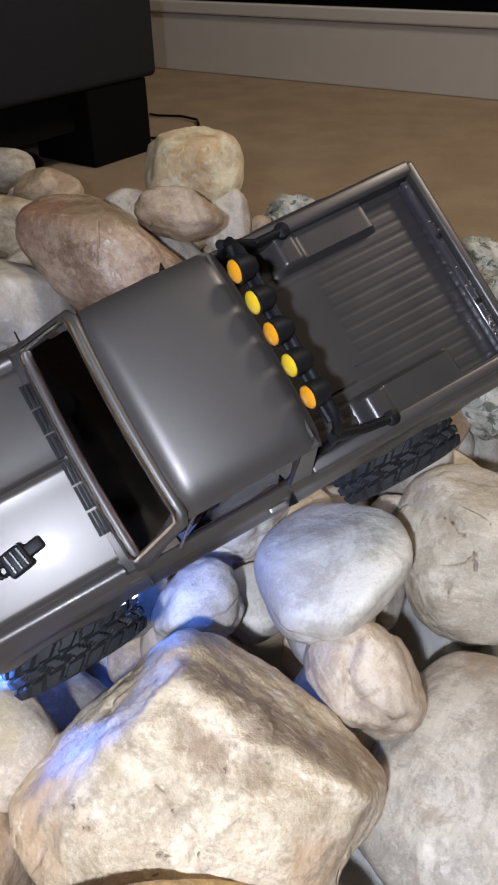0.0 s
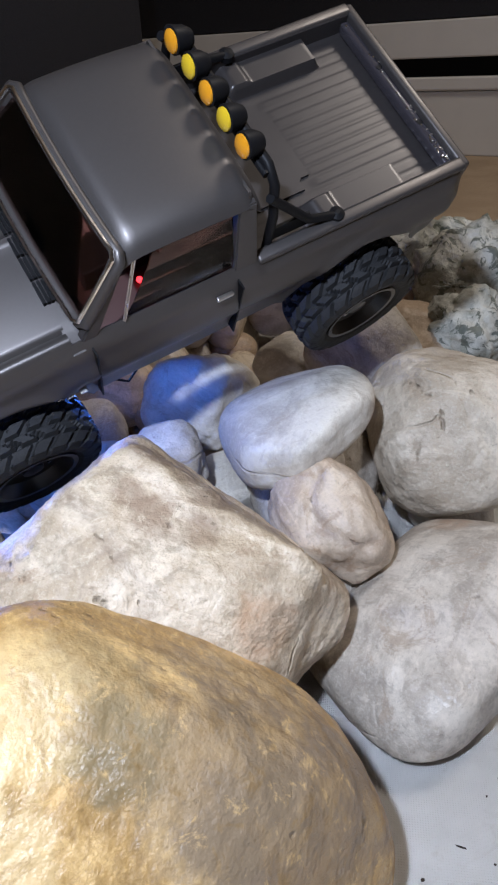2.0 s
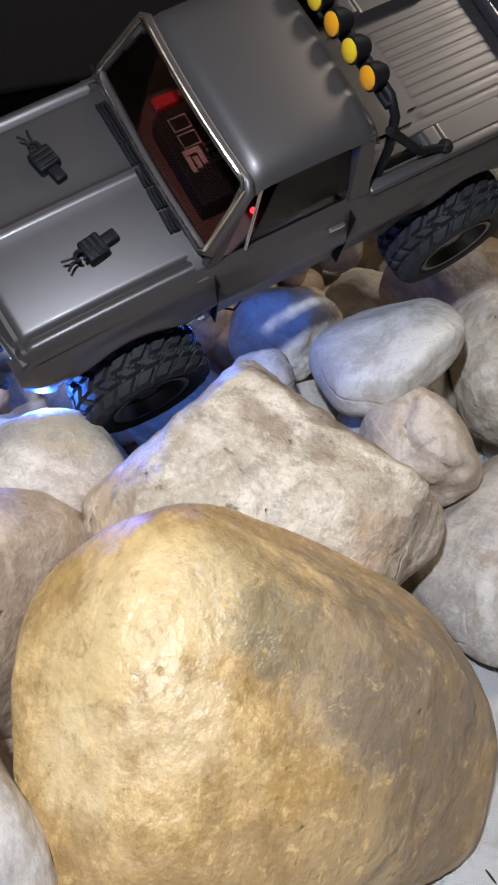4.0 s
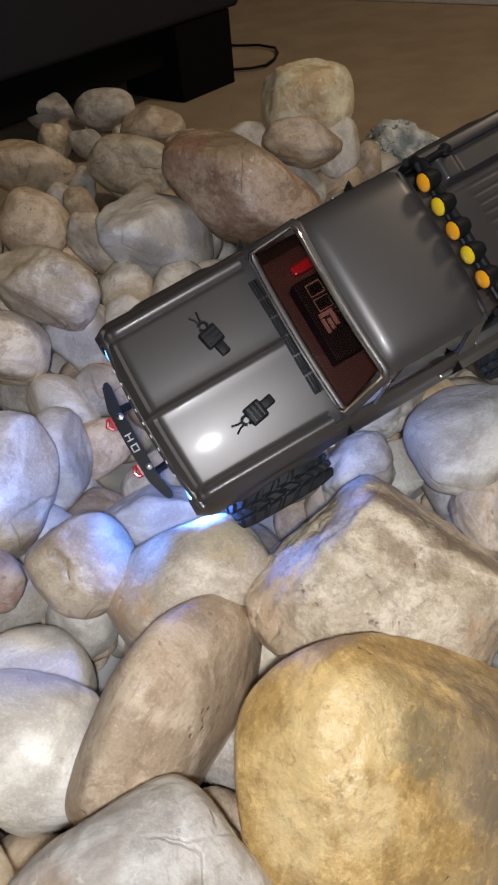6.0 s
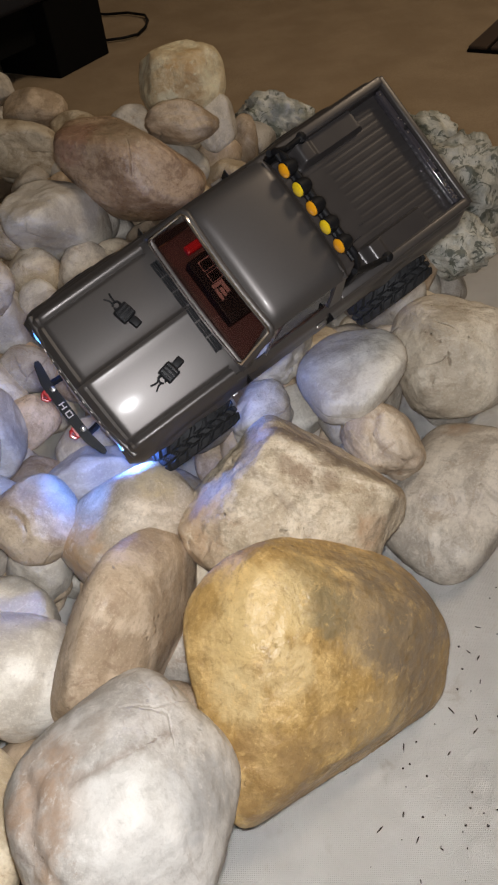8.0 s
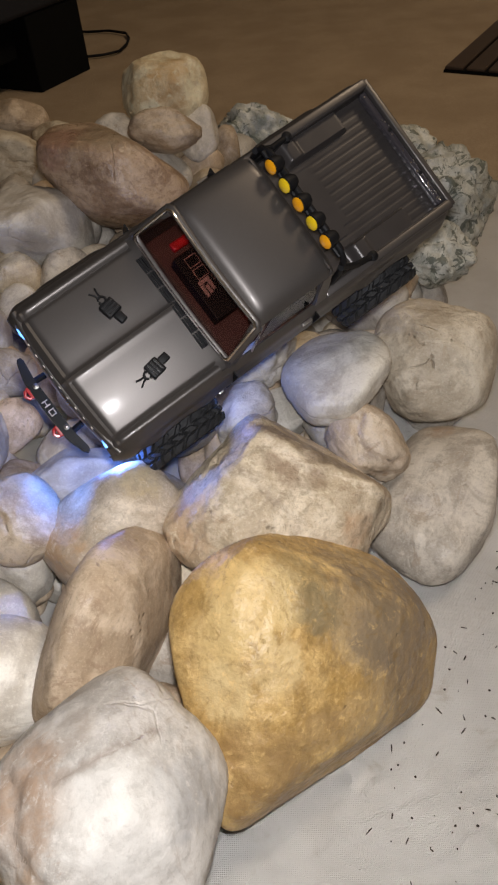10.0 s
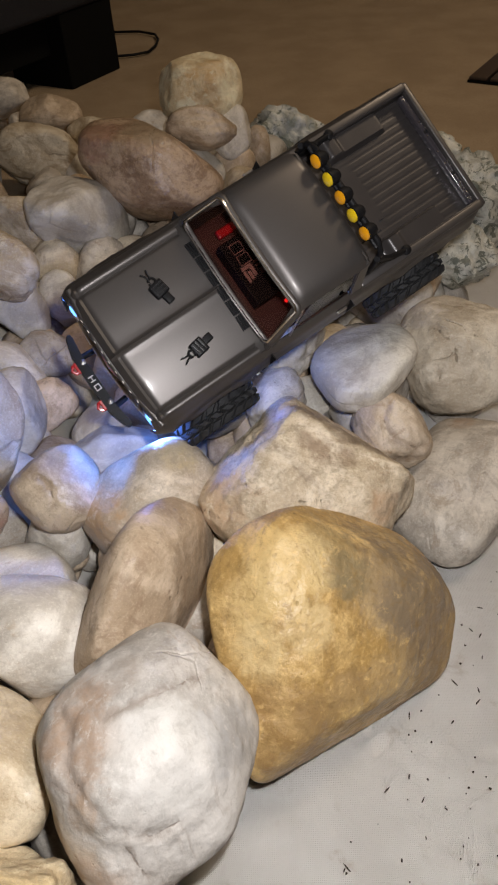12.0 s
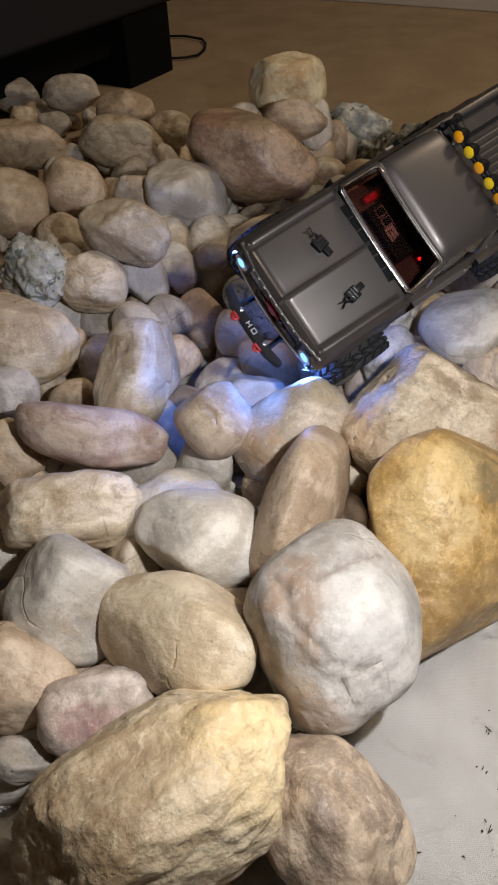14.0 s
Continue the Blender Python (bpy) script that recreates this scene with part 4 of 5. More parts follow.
def low_stone(c, r, seed):
    """A small stone deep in the pile, out of a few shared shapes."""
    rnd = random.Random(seed)
    kind = rnd.choice(("tan", "grey", "white", "cream", "tan", "grey"))
    key = (kind, seed % 4)
    rot = [rnd.uniform(0, 360) for _ in range(3)]
    if key not in MOULDS:
        MOULDS[key] = stone("small weathered %s stone low in the pile" % {"tan": "tan", "grey": "grey", "white": "whitish", "cream": "cream"}[kind], kind, c, (.034, .028, .024), rot, seed, 5, .07, 4)
        PLACED.pop()
        return
    copy_thing(MOULDS[key], pose(*c, *rot)).scale = (r / .03,) * 3


rnd = random.Random(5)
LOW = []
top_layer = list(PLACED)


def free(c, r):
    return all((c - p).length > 0.72 * (r + q) for p, q in LOW)


def cover(x, y):
    """The height of the pile's middle over a spot, from the stones about it; None off the pile."""
    near = [(math.hypot(c.x - x, c.y - y), lo, c.z) for c, lo, hi in top_layer if math.hypot(c.x - x, c.y - y) < 0.105]
    if len(near) < 2:
        return None
    w = [1 / (0.02 + d) for d, _, _ in near]
    return sum(a * z for a, (_, _, z) in zip(w, near)) / sum(w)


for c, lo, hi in top_layer:
    z = lo
    while z > 0.012:
        r = min(0.03, max(0.016, z * 0.5 + 0.006))
        spot = Vector((c.x + rnd.uniform(-.012, .012), c.y + rnd.uniform(0, .014), z - r * 0.72))
        if free(spot, r * 0.7) and not (spot.x > 0.55 * spot.y and spot.y < 0.36):
            LOW.append((spot, r))
        z -= r * 1.5
for i in range(40):
    for j in range(60):
        x, y = -0.56 + i * 0.026 + rnd.uniform(-.008, .008), -0.08 + j * 0.026 + rnd.uniform(-.008, .008)
        h = cover(x, y)
        if h is None or x > 0.5 * y:
            continue
        z = h - 0.036
        while z > 0.012:
            r = rnd.uniform(0.024, 0.031)
            spot = Vector((x, y, max(z, 0.022)))
            if free(spot, r):
                LOW.append((spot, r))
            z -= 0.045
for k, (spot, r) in enumerate(LOW):
    low_stone(spot, r, k + 100)

# ---- the model truck, in millimetres: x ahead, y to its left, z up ----
truck = tagged(new("model_truck"), "dark grey metallic toy pickup truck tilted over on the stones", "truck")
truck.matrix_world = TRUCK


def box(x0, x1, y0, y1, z0, z1, bev=0.0):
    return slab(x0 / 1000, x1 / 1000, y0 / 1000, y1 / 1000, z0 / 1000, z1 / 1000, bev / 1000)


def sheet(us, vs, place, thick=0.0):
    """A grid surface: place(u, v) gives millimetres; thick closes it into a shell along the normals."""
    bm = bmesh.new()
    rows = [[bm.verts.new(Vector(place(u, v)) / 1000) for v in vs] for u in us]
    for a, b in zip(rows, rows[1:]):
        for i in range(len(vs) - 1):
            bm.faces.new((a[i], a[i + 1], b[i + 1], b[i]))
    bmesh.ops.recalc_face_normals(bm, faces=bm.faces[:])
    if thick:
        bmesh.ops.solidify(bm, geom=bm.faces[:], thickness=thick / 1000)
    return bm


def tube(points, r, seg=10, closed=False):
    """A round tube along points in millimetres."""
    pts = [Vector(p) / 1000 for p in points]
    bm = bmesh.new()
    rings, side = [], None
    n = len(pts)
    for i, p in enumerate(pts):
        a = pts[(i - 1) % n] if closed or i else pts[i]
        b = pts[(i + 1) % n] if closed or i < n - 1 else pts[i]
        t = (b - a).normalized()
        if side is None:
            side = t.orthogonal()
        side = (side - t * side.dot(t)).normalized()
        up = t.cross(side)
        rings.append([bm.verts.new(p + (side * math.cos(k * math.tau / seg) + up * math.sin(k * math.tau / seg)) * r / 1000) for k in range(seg)])
    pairs = list(zip(rings, rings[1:])) + ([(rings[-1], rings[0])] if closed else [])
    for a, b in pairs:
        for k in range(seg):
            bm.faces.new((a[k], a[(k + 1) % seg], b[(k + 1) % seg], b[k]))
    if not closed:
        bm.faces.new(rings[0])
        bm.faces.new(rings[-1])
    bmesh.ops.recalc_face_normals(bm, faces=bm.faces[:])
    return bm


def lathe(profile, m, seg=40):
    """A turned shape: profile of (radius, along) in millimetres, round the z axis of the pose m."""
    bm = bmesh.new()
    rings = [[bm.verts.new((r / 1000 * math.cos(k * math.tau / seg), r / 1000 * math.sin(k * math.tau / seg), h / 1000)) for k in range(seg)] for r, h in profile]
    for a, b in zip(rings, rings[1:]):
        for k in range(seg):
            bm.faces.new((a[k], a[(k + 1) % seg], b[(k + 1) % seg], b[k]))
    bm.faces.new(rings[0])
    bm.faces.new(rings[-1])
    bmesh.ops.recalc_face_normals(bm, faces=bm.faces[:])
    bmesh.ops.transform(bm, matrix=m, verts=bm.verts)
    return bm


def at(x, y, z, rx=0, ry=0, rz=0):
    return pose(x / 1000, y / 1000, z / 1000, rx, ry, rz)


def spread(a, b, n):
    return [a + (b - a) * i / (n - 1) for i in range(n)]


def ease(a, b, x):
    x = max(0.0, min(1.0, (x - a) / (b - a)))
    return x * x * (3 - 2 * x)


NOSE, TAIL, COWL, CABR = 134, -142, 46, -31


def side_low(x):
    z = 58 + 6 * ease(112, 132, x) + 6 * ease(-118, -140, x)
    for c in (86, -88):
        d = abs(x - c)
        if d < 37:
            z = max(z, 52 + math.sqrt(37 * 37 - d * d) * 0.95)
    return z


def side_top(x):
    if x > COWL:
        return 103 - 8 * ((x - COWL) / (NOSE - COWL)) ** 1.5
    return 104.5 if x > CABR else 102.5


def side_out(x, z):
    top = side_top(x)
    y = 53.5 + 3.6 * math.exp(-((z - 83) / 8.0) ** 2) - 0.004 * max(0, 78 - z) ** 2
    y -= 5.0 * max(0.0, (z - (top - 7)) / 7) ** 2
    y -= 5 * ease(122, 136, x) ** 2 + 4 * ease(-130, -144, x) ** 2
    for c in (86, -88):
        y += 1.3 * math.exp(-((math.hypot(x - c, (z - 52) / 0.95) - 38.5) / 2.2) ** 2)
    return y


for s, nm in ((1, "side_panel"), (-1, "side_panel")):
    part(nm, sheet(spread(TAIL, NOSE, 120), spread(0, 1, 14), lambda x, v: (x, s * side_out(x, side_low(x) + (side_top(x) - side_low(x)) * v), side_low(x) + (side_top(x) - side_low(x)) * v), 1.0), m_body, truck, smooth=True)


def hood_z(x, y):
    u = (x - COWL) / (NOSE - COWL)
    z = 107.5 - 4.5 * u ** 1.6 - 7 * ease(0.93, 1.03, u) - 0.0016 * y * y
    z += 1.5 * max(0.0, 1 - abs(y) / 2.0) + 0.5 * math.exp(-(y / 4.0) ** 2)
    z -= 1.5 * math.exp(-((abs(y) - 43) / 1.1) ** 2) + 1.2 * math.exp(-((u - 0.925) / 0.014) ** 2)
    z += 0.9 * math.exp(-((abs(y) - 47) / 2.2) ** 2)
    z -= 4.0 * ease(47, 53, abs(y))
    return z


part("hood", sheet(spread(COWL + 6, NOSE - 1, 44), spread(-52, 52, 105), lambda x, y: (x - 2.5 * (abs(y) / 52) ** 2 * ease(110, 134, x), y, hood_z(x, y)), 1.0), m_body, truck, smooth=True)
cowl = part("cowl", sheet(spread(CABR + 74, COWL + 7, 10), spread(-52, 52, 30), lambda x, y: (x, y, 107.2 - 0.0018 * y * y - 2.2 * ease(42, 52, abs(y))), 1.0), m_body, truck, smooth=True)
for y0 in (-34, -23, -12, -1, 10, 21):
    for dx in (0, 1.7, 3.4):
        part("vent_slot", box(COWL + 3.6 + dx, COWL + 4.8 + dx, y0, y0 + 10, 106.0 - 0.0018 * (y0 + 5) ** 2, 109.1 - 0.0018 * (y0 + 5) ** 2), m_black, cowl)

# front: valance, grille, chrome bars, badge, headlights
grille = part("grille", box(126, 131.5, -49, 49, 69, 95, 1.5), m_black, truck, "black recessed grille")
for z in (76, 79.5, 86.5, 90):
    for y0, y1 in ((-31, -7), (7, 31)):
        part("grille_bar", box(131.2, 132.6, y0, y1, z - .5, z + .5), m_silver, grille)
for z, w in ((95.5, 51), (71, 51)):
    part("grille_surround", tube([(127.5 + 5.5 * math.cos(y / 52 * 1.35), y, z) for y in spread(-w, w, 24)], 2.1), m_body if z > 90 else m_silver, truck, smooth=True)
for y in spread(-30, 30, 9):
    part("hood_badge_bar", box(131.2 + 2.6 * math.cos(y / 40), 131.8 + 2.6 * math.cos(y / 40), y - .9, y + .9, 96.2, 97.6), m_label, truck)
badge = part("badge", box(131.5, 134, -8, 8, 80.8, 85.2, .6), m_red, truck, "plain red cross-shaped badge")
part("badge_block", box(131.6, 134.2, -3.2, 3.2, 78.6, 87.4, .6), m_red, badge)
for s in (1, -1):
    lamp_box = part("headlight", box(125.5, 131.8, s * 42 - 8, s * 42 + 8, 72.5, 90.5, 1.0), m_blueplastic, truck, "square dark headlight with a glowing blue-white bulb")
    part("bulb", lathe([(5.2, 0), (5.0, 1.2), (3.4, 2.4), (0.3, 2.9)], at(130.2, s * 42, 80.5, 0, 90), 28), m_glow, lamp_box, smooth=True)
    part("bezel", lathe([(5.2, 0), (6.8, 0), (6.8, 1.0), (5.2, 1.0)], at(131.2, s * 42, 80.5, 0, 90), 28), m_silver, lamp_box)
part("valance", sheet(spread(-52, 52, 24), spread(62, 71, 4), lambda y, z: (127 + 5.5 * math.cos(y / 52 * 1.35), y, z), 1.2), m_body, truck, smooth=True)

# cab
ROOF_Z = 139.5


def cab_y(z):
    return 50.5 - 10.5 * ((z - 104) / 36) ** 1.25


part("roof", sheet(spread(-33, 28, 30), spread(-1, 1, 41), lambda x, v: (x, v * 42.5, ROOF_Z - 1.6 * v * v - 5.5 * abs(v) ** 9 - 0.0016 * x * x - 4.5 * ease(17, 29, x) ** 2 - 5 * ease(-25, -34, x) ** 2), 1.2), m_body, truck, smooth=True)
for s in (1, -1):
    def bar(p, q, w0, w1, d):
        p, q = Vector(p), Vector(q)
        bm = bmesh.new()
        ring = []
        for c, w in ((p, w0), (q, w1)):
            ring.append([bm.verts.new(Vector((c.x + dx, s * (c.y + dy), c.z)) / 1000) for dx, dy in ((w / 2, 0), (w / 2, -d), (-w / 2, -d), (-w / 2, 0))])
        for k in range(4):
            bm.faces.new((ring[0][k], ring[0][(k + 1) % 4], ring[1][(k + 1) % 4], ring[1][k]))
        bm.faces.new(ring[0])
        bm.faces.new(ring[1])
        bmesh.ops.recalc_face_normals(bm, faces=bm.faces[:])
        bmesh.ops.bevel(bm, geom=bm.edges[:], offset=.0006, segments=2, affect="EDGES")
        return bm
    part("windscreen_pillar", bar((45, 50, 103), (26.5, 41.8, 132.5), 7, 5, 4.5), m_body, truck, smooth=True)
    part("rear_pillar", bar((-25, 50, 103), (-26.5, 41.8, 132.5), 11, 8, 4.5), m_body, truck, smooth=True)
    part("quarter_window_bar", bar((30, 50.2, 104), (21, 42, 131.5), 1.6, 1.6, 1.5), m_silver, truck)
    part("door_glass", sheet(spread(0, 1, 6), spread(104, 134, 6), lambda u, z: (-20 + (48 - (z - 104) * .58) * u, s * (cab_y(z) - 2.6), z), .4), m_smoke, truck).visible_shadow = False
    part("door_handle", box(-17, -9, 53.6 if s > 0 else -55.6, 55.6 if s > 0 else -53.6, 95.5, 97.5, .6), m_silver, truck)
    for x0 in (-20.5, 45):
        part("door_gap", box(x0, x0 + .7, min(s * 52, s * 57.0), max(s * 52, s * 57.0), 62, 101), m_black, truck)
    for x0, z0 in ((58, 77), (62, 79.5), (52, 76)):
        part("fender_badge", box(x0, x0 + 3.2, min(s * 55.6, s * 58), max(s * 55.6, s * 58), z0, z0 + 1.2, .3), m_silver, truck)
part("rear_wall", sheet(spread(-47, 47, 20), spread(84, 136, 14), lambda y, z: (-30 + (z - 104) * .03, y * cab_y(max(104, z)) / 50.5, z), 1.2), m_body, truck, smooth=True)
part("rear_window", box(-31.9, -31.2, -30, 30, 112, 129, .3), m_smoke, truck)


def screen(u, v):
    x = 46.5 - 20.0 * v + 1.5 * (1 - u * u)
    return (x, u * (45.5 - 5.0 * v), 108.5 + 26.5 * v)


part("windscreen", sheet(spread(-1, 1, 16), spread(0.02, 0.98, 8), screen, .4), m_smoke, truck, "clear tinted windscreen", smooth=True).visible_shadow = False
loop = [screen(u, 0) for u in spread(-.94, .94, 16)] + [screen(1, v) for v in spread(.06, .94, 6)] + [screen(u, 1) for u in spread(.94, -.94, 16)] + [screen(-1, v) for v in spread(.94, .06, 6)]
part("windscreen_frame", tube([(x - .6, y * 1.03, z - .4) for x, y, z in loop], 2.3, 10, True), m_body, truck, smooth=True)
part("windscreen_trim", tube([(x + 1.5, y, z + 1.2) for x, y, z in loop], 1.0, 8, True), m_chrome, truck, "thin chrome trim", smooth=True)

# inside the cab: tray, receiver box, red wire
part("cab_tray", box(-28, 44, -44, 44, 82, 86, .8), m_cabin, truck, "dark maroon cab tray")
part("cab_back", box(-26, -20, -42, 42, 86, 118, 2), m_cabin, truck)
receiver = part("receiver_box", box(4, 34, -24, 22, 86, 99, 1.2), m_black, truck, "black electronics box with a printed white label")
for x0, x1, y0, y1 in ((22, 30, -4, -1.6), (22, 24.2, -1.6, 5), (25, 27, 0, 6), (28, 30, -1, 7), (14, 20, -4, -2.5), (14, 20, -1.2, 0.2), (15, 19, 2, 6), (9, 12, -6, 4), (8, 10, 8, 13)):
    part("printed_bar", box(x0, x1, y0, y1, 98.9, 99.3), m_print, receiver)
for y0 in (-20, -11.5):
    part("printed_square", tube([(20, y0, 99.1), (28, y0, 99.1), (28, y0 + 6.5, 99.1), (20, y0 + 6.5, 99.1)], .4, 6, True), m_print, receiver)
    part("printed_patch", box(22, 26, y0 + 1.6, y0 + 4.9, 98.9, 99.25), m_leg_shade, receiver)
# the red glow behind the windscreen, made as a solid red bar
part("red_glow_bar", box(16, 30, -33, -27, 95, 99.5, 1.5), m_red, truck, "glossy red bar standing for the red glow in the cab")
part("red_wire", tube([(2 + 6 * math.sin(a), 2 + 24 * math.cos(a), 101 + 10 * math.sin(a)) for a in spread(0, math.pi * 1.35, 30)], 1.3, 8), m_red, truck, "looped red wire", smooth=True)
part("red_lamp", lathe([(1.4, 0), (1.2, 1), (.2, 1.6)], at(12, 28, 88), 14), m_redglow, truck)

# body pins on the hood: ribbed black blocks, each with a tongue and a ring clip
for x, y, turn in ((84, -19, 12), (84, 24, 100)):
    hub = at(x, y, 106.3, 0, 0, turn)
    block = box(-5, 5, -5, 4.5, -1, 4.2, 1.0)
    bmesh.ops.transform(block, matrix=hub, verts=block.verts)
    post = part("body_post", block, m_black, truck, "black ribbed body mount", smooth=True)
    for k in (-2.6, 0, 2.6):
        rib = box(-4, 4, k - .6, k + .6, 4.0, 4.9, .3)
        bmesh.ops.transform(rib, matrix=hub, verts=rib.verts)
        part("rib", rib, m_rim, post)
    tongue = box(-3, 2.2, 4.0, 11, -1, 3.0, .9)
    bmesh.ops.transform(tongue, matrix=hub, verts=tongue.verts)
    part("tongue", tongue, m_black, post, smooth=True)
    ring = [hub @ (Vector((2.2 * math.cos(a), -6.4 + 2.2 * math.sin(a), 3.2)) / 1000) * 1000 for a in spread(0, math.tau * .93, 14)]
    part("ring", tube(ring, .8, 8), m_black, post, smooth=True)
    for lean in (-1.4, 1.6):
        prong = [hub @ (Vector(p) / 1000) * 1000 for p in ((lean * .5, -8, 3.2), (lean * .7, -11, 3.8), (lean * 1.6, -14, 3.4))]
        part("prong", tube(prong, .55, 6), m_black, post, smooth=True)

# load bed
def bed_z(x, y):
    """Broad low ribs along the bed, none under the hatch."""
    if abs(y) > 44 or (x > -79 and abs(y) < 26):
        return 93.5
    return 93.5 + 0.11 * ease(0.10, 0.22, abs((y / 5.6) % 1.0 - 0.5))


bed = part("bed_floor", sheet(spread(-139, -33, 54), spread(-47, 47, 189), lambda x, y: (x, y, bed_z(x, y)), 1.0), m_bed, truck, "ribbed dark plastic bed floor", smooth=True)
hatch = box(-78, -36, -24.5, 24.5, 93.2, 94.9)
bmesh.ops.bevel(hatch, geom=[e for e in hatch.edges if abs(e.verts[0].co.z - e.verts[1].co.z) > .001], offset=.006, segments=5, affect="EDGES")
part("bed_hatch", hatch, m_bed, bed, smooth=True)


def wheel_tub(s):
    """A moulded wheel tub with rounded corners and a sloped front shoulder."""
    def place(u, v):
        x = -116 + 54 * u
        rise = 5.6 * ease(0, .07, u) * (1 - ease(.86, 1.0, u)) * (1 - ease(.86, 1.0, v))
        rise += 1.2 * (ease(.70, .74, u) - ease(.90, .97, u)) * (1 - ease(.80, .9, v))
        return (x, s * (45.5 - 15.5 * v), 93.4 + rise)
    return sheet(spread(0, 1, 50), spread(0, 1, 22), place, .8)


for s in (1, -1):
    lo, hi = (44.5, 46.5) if s > 0 else (-46.5, -44.5)
    part("bed_wall", box(-139, -33, lo, hi, 84, 103, .5), m_bed, truck)
    lo, hi = (44.8, 51.0) if s > 0 else (-51.0, -44.8)
    part("bed_rail", box(-141, -31, lo, hi, 100.8, 104, 1.5), m_body, truck, smooth=True)
    part("wheel_tub", wheel_tub(s), m_bed, truck, "glossy moulded wheel tub", smooth=True)
part("tailgate", box(-143.5, -139, -50, 50, 70, 103.5, 1.3), m_body, truck, smooth=True)
strip = part("tailgate_liner", box(-139, -134.5, -44, 44, 94.2, 100.5, 1.2), m_clear, truck, "shiny clear plastic tailgate liner", smooth=True)
rl = random.Random(3)
# chrome bumps added to imitate the white glints along the liner
for k in range(34):
    y = rl.uniform(-42, 42) if k < 16 else rl.uniform(22, 43)
    part("sparkle_bump", lathe([(.75, 0), (.6, .45), (.15, .7)], at(rl.uniform(-138.3, -135.2), y, 100.4), 8), m_chrome, strip, smooth=True)
for y in (-14, 20):
    part("mount_hole", lathe([(1.5, 0), (1.5, .5), (.3, .6)], at(-136.8, y, 100.3), 12), m_black, strip)
part("rear_bumper", box(-149, -143, -47, 47, 66, 74, 2), m_black, truck)

# roll bar with five amber lamps
roll = part("roll_bar", tube([(-39, -44, 82), (-39, -43, 120), (-38.5, -40, 136), (-38.5, -34, 141), (-38.5, 34, 141), (-38.5, 40, 136), (-39, 43, 120), (-39, 44, 82)], 2.0, 12), m_black, truck, "black tubular roll bar", smooth=True)
part("lamp_rail", tube([(-36, -37, 139.5), (-36, 37, 139.5)], 1.5, 10), m_black, roll)
for s in (1, -1):
    part("brace", tube([(-36, s * 42, 132), (-58, s * 44.5, 108), (-72, s * 46, 104)], 2.0, 10), m_black, roll, smooth=True)
    part("brace_foot", lathe([(3.4, 0), (3.4, 3), (1, 4)], at(-72, s * 46, 102.5), 14), m_black, roll)
    part("gusset", box(-58, -38, s * 43.5 - .6, s * 43.5 + .6, 104, 112), m_black, roll)
for i, y in enumerate(spread(-26, 26, 5)):
    can = part("roof_lamp", lathe([(1, -6), (3.2, -5.6), (4.8, -2.6), (5.2, 2.2), (4.4, 2.6)], at(-34, y, 145, 0, 82), 24), m_black, roll, smooth=True)
    part("lens", lathe([(4.5, 2.2), (4.3, 3.2), (3.2, 4.0), (.8, 4.4)], at(-34, y, 145, 0, 82), 24), m_yellow if i % 2 else m_amber, can, "amber lens", smooth=True)

# front bumper plate with red shackles
def bumper_plate():
    """A flat plate with swept-back ends."""
    outline = [(139, -35), (140.5, -37.5), (143.5, -36), (147.5, -23), (148, 0), (147.5, 23), (143.5, 36), (140.5, 37.5), (139, 35), (141, 20), (141, -20)]
    bm = bmesh.new()
    low, top = [[bm.verts.new(Vector((x, y, z)) / 1000) for x, y in outline] for z in (45, 54)]
    bm.faces.new(low)
    bm.faces.new(top)
    for i in range(len(outline)):
        j = (i + 1) % len(outline)
        bm.faces.new((low[i], low[j], top[j], top[i]))
    bmesh.ops.recalc_face_normals(bm, faces=bm.faces[:])
    bmesh.ops.bevel(bm, geom=bm.edges[:], offset=.0008, segments=2, affect="EDGES")
    return bm


bump = part("front_bumper", bumper_plate(), m_black, truck, "black metal bumper plate")
for s in (1, -1):
    part("shackle", tube([(147, s * 15 - 3, 50), (150.5, s * 15 - 2.5, 50), (152, s * 15, 50), (150.5, s * 15 + 2.5, 50), (147, s * 15 + 3, 50)], 1.3, 8), m_red, bump, "red tow shackle", smooth=True)
    part("shackle_mount", box(146.5, 149.5, s * 15 - 4, s * 15 + 4, 48, 52.5, .6), m_red, bump)
    part("bolt", lathe([(1.9, 0), (1.9, 1.4), (.5, 1.8)], at(143, s * 16, 54), 12), m_silver, bump)
for x0, y0, x1, y1 in ((142.5, -5.5, 146.5, -4.8), (142.5, -2.1, 146.5, -1.4), (144.2, -5.5, 144.8, -1.4), (142.5, 1.1, 146.5, 1.8), (142.5, 4.8, 146.5, 5.5), (142.5, 1.1, 143.1, 5.5), (145.9, 1.1, 146.5, 5.5)):
    part("plate_mark", box(x0, x1, y0, y1, 53.9, 54.4), m_label, bump)
for s in (1, -1):
    part("bumper_arm", tube([(142, s * 20, 50), (120, s * 18, 54)], 2.2, 8), m_black, truck)

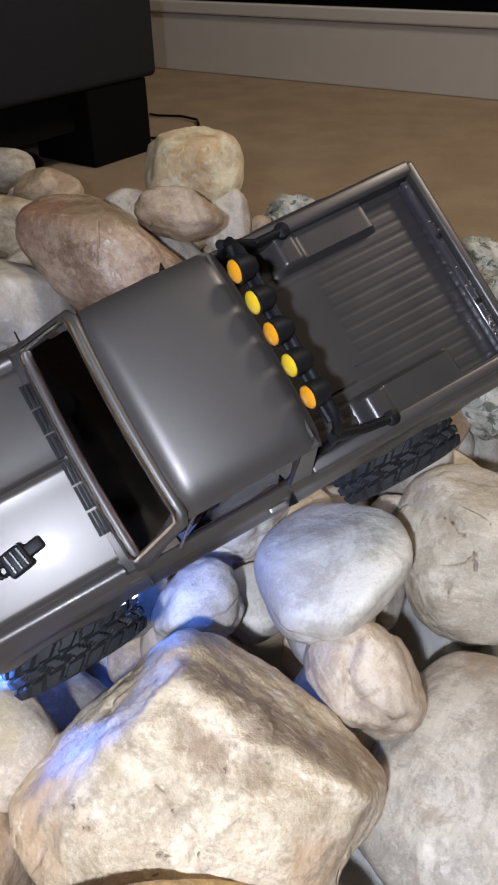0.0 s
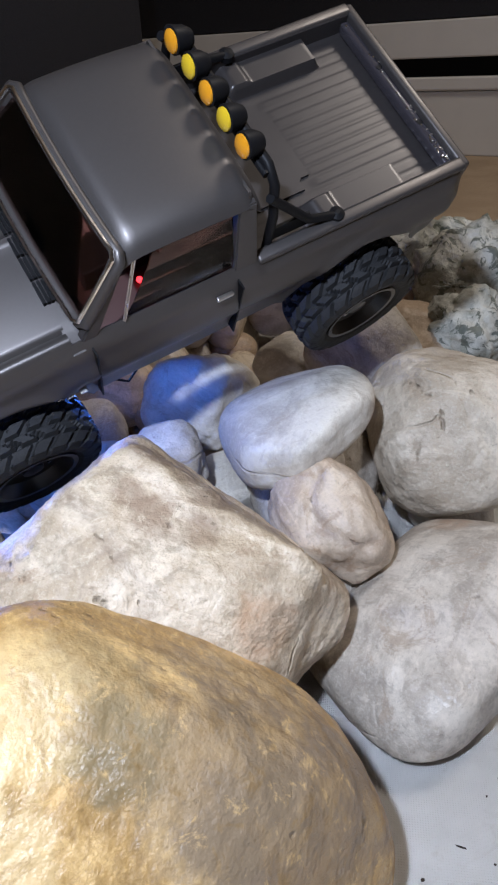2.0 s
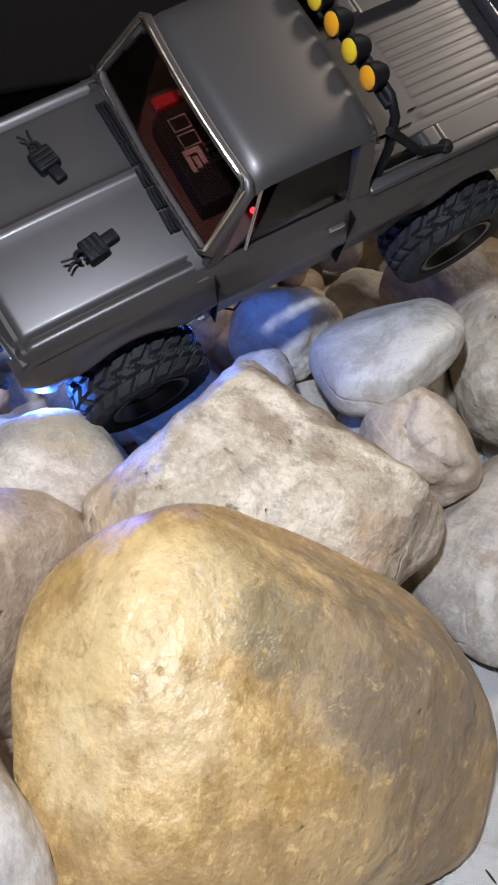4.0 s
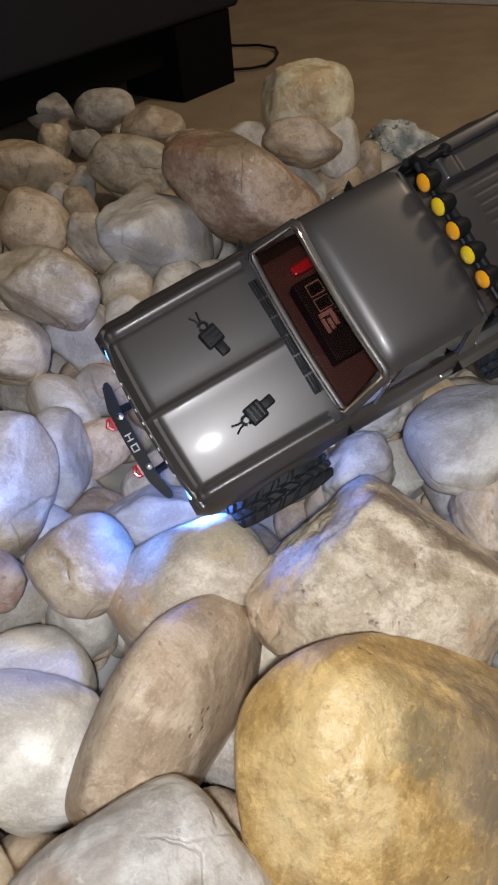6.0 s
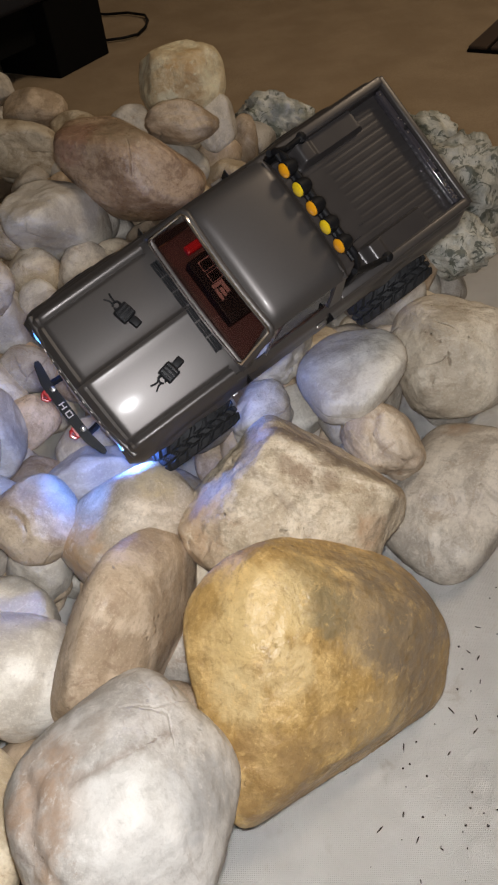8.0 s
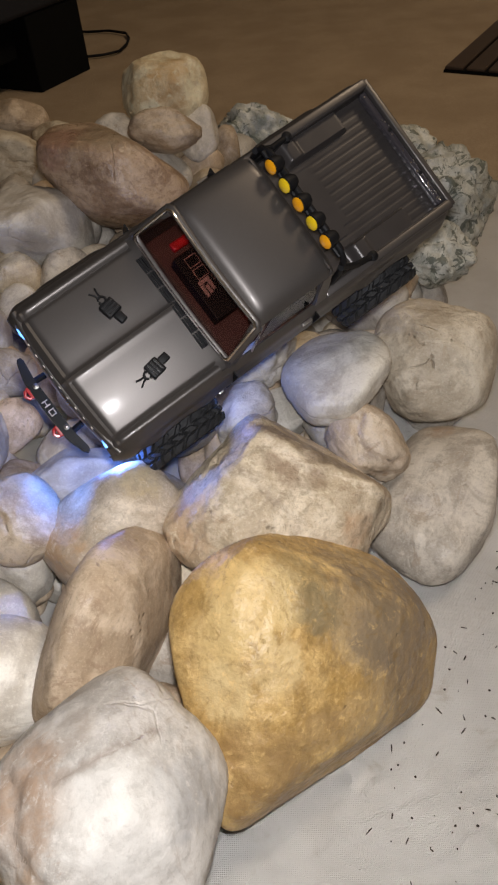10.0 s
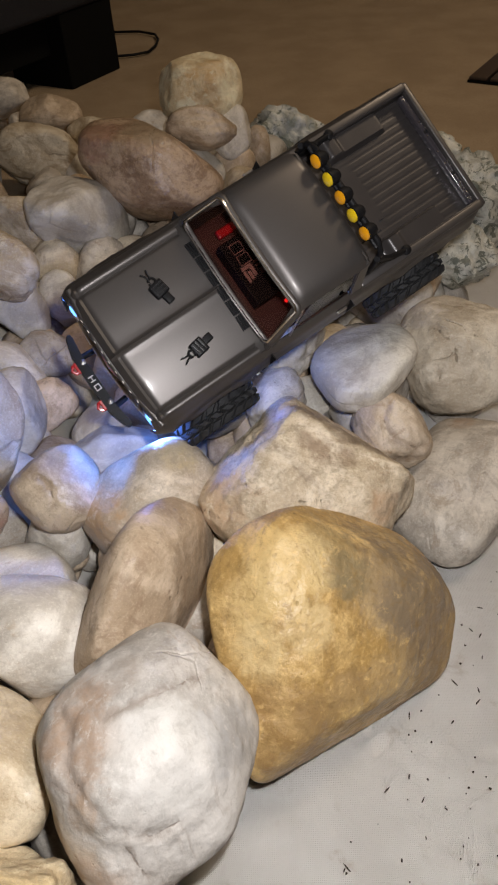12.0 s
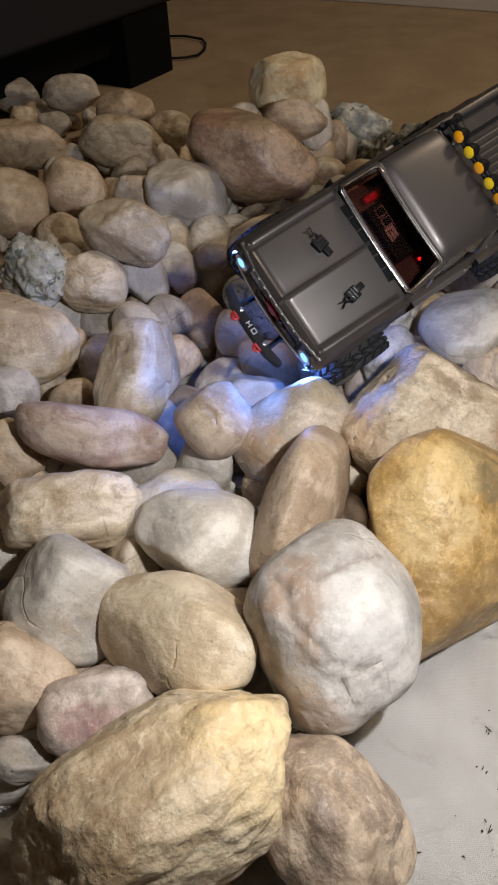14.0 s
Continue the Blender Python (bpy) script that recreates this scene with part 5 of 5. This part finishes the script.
# chassis, axles, springs
for s in (1, -1):
    part("chassis_rail", box(-130, 128, s * 17 - 2, s * 17 + 2, 52, 62, .8), m_black, truck)
part("skid_plate", box(-30, 40, -20, 20, 48, 52, 1), m_black, truck)
LIFT = {1: 45, -1: 27}
for x in (86, -88):
    part("axle", tube([(x, -50, LIFT[-1]), (x, -12, 31), (x, 12, 33), (x, 50, LIFT[1])], 5, 12), m_black, truck, smooth=True)
    part("axle_gearbox", lathe([(3, -8), (10, -6), (11, 0), (10, 6), (3, 8)], at(x, 8, 33, 0, 90), 20), m_black, truck, smooth=True)
    for s in (1, -1):
        a, b = Vector((x, s * 34, LIFT[s] - 2)), Vector((x - 10 * (1 if x > 0 else -1), s * 30, 84 if x > 0 else 76))
        shock = part("shock", tube([a, b], 2.0, 10), m_silver, truck, "silver coil-over shock with red caps")
        part("coil", tube([a.lerp(b, .1 + .6 * k / 90) + Vector((3.4 * math.cos(k * .55), 3.4 * math.sin(k * .55), 0)) for k in range(91)], .6, 6), m_silver, shock)
        part("shock_cap", tube([a.lerp(b, .72), a.lerp(b, .98)], 3.6, 12), m_red, shock)
    part("link_arm", tube([(x, 24, 30), (x - (60 if x > 0 else -60), 18, 52)], 2, 8), m_black, truck)
    part("link_arm", tube([(x, -24, 28), (x - (60 if x > 0 else -60), -18, 52)], 2, 8), m_black, truck)


def wheel(x, y, z, s):
    m = at(x, y, z, 90 if s < 0 else -90)
    rim = part("wheel", lathe([(2, -11), (17, -11), (18.5, -12), (19, -10), (17.5, -8), (16, 6), (17, 10), (19.5, 11.5), (19.5, 12.8), (17.5, 12.6), (14.5, 7), (6, 5), (4.8, 9), (1, 9.6)], m, 36), m_rim, truck, "black dished wheel", smooth=True)
    bm = bmesh.new()
    seg = 168
    across = [-14 + k for k in range(29)]
    rings = []
    for r, h in [(18.8, -11), (22, -13.2), (26, -14)] + [(None, h) for h in across[1:-1]] + [(26, 14), (22, 13.2), (18.8, 11)]:
        ring = []
        for k in range(seg):
            a = k * math.tau / seg
            rr = r
            if r is None:
                crown = 30.6 - 3.2 * (abs(h) / 14) ** 4
                lane = int((h + 14) / 5.6)
                turn = a + (0.035 * h if lane % 2 else -0.035 * h) + (0.5 if lane % 2 else 0) * math.tau / 21
                block = (turn * 21 / math.tau) % 1.0
                groove = abs(((h + 14) / 5.6) % 1.0 - 0.5) > 0.40 and 0 < lane < 4 and abs(h) < 12
                rr = crown + (0.0 if block < 0.30 or groove else 2.3)
            ring.append(bm.verts.new(m @ (Vector((rr * math.cos(a), rr * math.sin(a), h)) / 1000)))
        rings.append(ring)
    for p, q in zip(rings, rings[1:]):
        for k in range(seg):
            bm.faces.new((p[k], p[(k + 1) % seg], q[(k + 1) % seg], q[k]))
    for k in range(seg):
        bm.faces.new((rings[-1][k], rings[-1][(k + 1) % seg], rings[0][(k + 1) % seg], rings[0][k]))
    bmesh.ops.recalc_face_normals(bm, faces=bm.faces[:])
    part("tyre", bm, m_tyre, rim, "black knobbly rubber tyre")
    for k in range(5):
        a = k * math.tau / 5
        part("wheel_nut", lathe([(1.1, 0), (1.1, 1.2), (.3, 1.4)], m @ at(9.5 * math.cos(a), 9.5 * math.sin(a), 5.6), 8), m_silver, rim)


for x in (86, -88):
    wheel(x, 59, LIFT[1], 1)
    wheel(x, -53, LIFT[-1], -1)
part("wire_loop", tube([(40, 40, 60), (36, 47, 48), (30, 50, 45), (24, 48, 50), (26, 40, 58)], .7, 6), m_black, truck, smooth=True)

# ---- cable and litter ----
cable = [(-0.33, 2.02, 2), (-0.304, 2.0, 3), (-0.247, 1.996, 3), (-0.200, 1.955, 4), (-0.186, 1.906, 4), (-0.184, 1.85, 4), (-0.195, 1.80, 3), (-0.225, 1.78, 3), (-0.26, 1.775, 3), (-0.32, 1.79, 3)]
tagged(part("cable", tube([(x * 1000, y * 1000, z) for x, y, z in cable], 3.0, 10), m_black, smooth=True), "thin black cable looped on the carpet", "cable")


def litter():
    """Crumbs, bark and twigs strewn over the bare cloth."""
    bm = bmesh.new()
    rl = random.Random(9)
    for _ in range(460):
        y = rl.uniform(-0.1, 0.62)
        x = 0.08 + 0.62 * y + abs(rl.gauss(0, 0.13)) + 0.01
        long, wide = (rl.uniform(.002, .007), rl.uniform(.0005, .001)) if rl.random() < .45 else (rl.uniform(.0005, .0016),) * 2
        g = bmesh.ops.create_icosphere(bm, subdivisions=1, radius=1)["verts"]
        for v in g:
            v.co *= rl.uniform(.75, 1.25)
        bmesh.ops.transform(bm, matrix=pose(x, y, .0036, 0, 0, rl.uniform(0, 360)) @ Matrix.Diagonal((long * .5, wide * .6, .0006, 1)), verts=g)
    return tagged(part("litter", bm, m_twig), "dark bark crumbs and twigs on the cloth", "litter", kind="stuff")


litter()
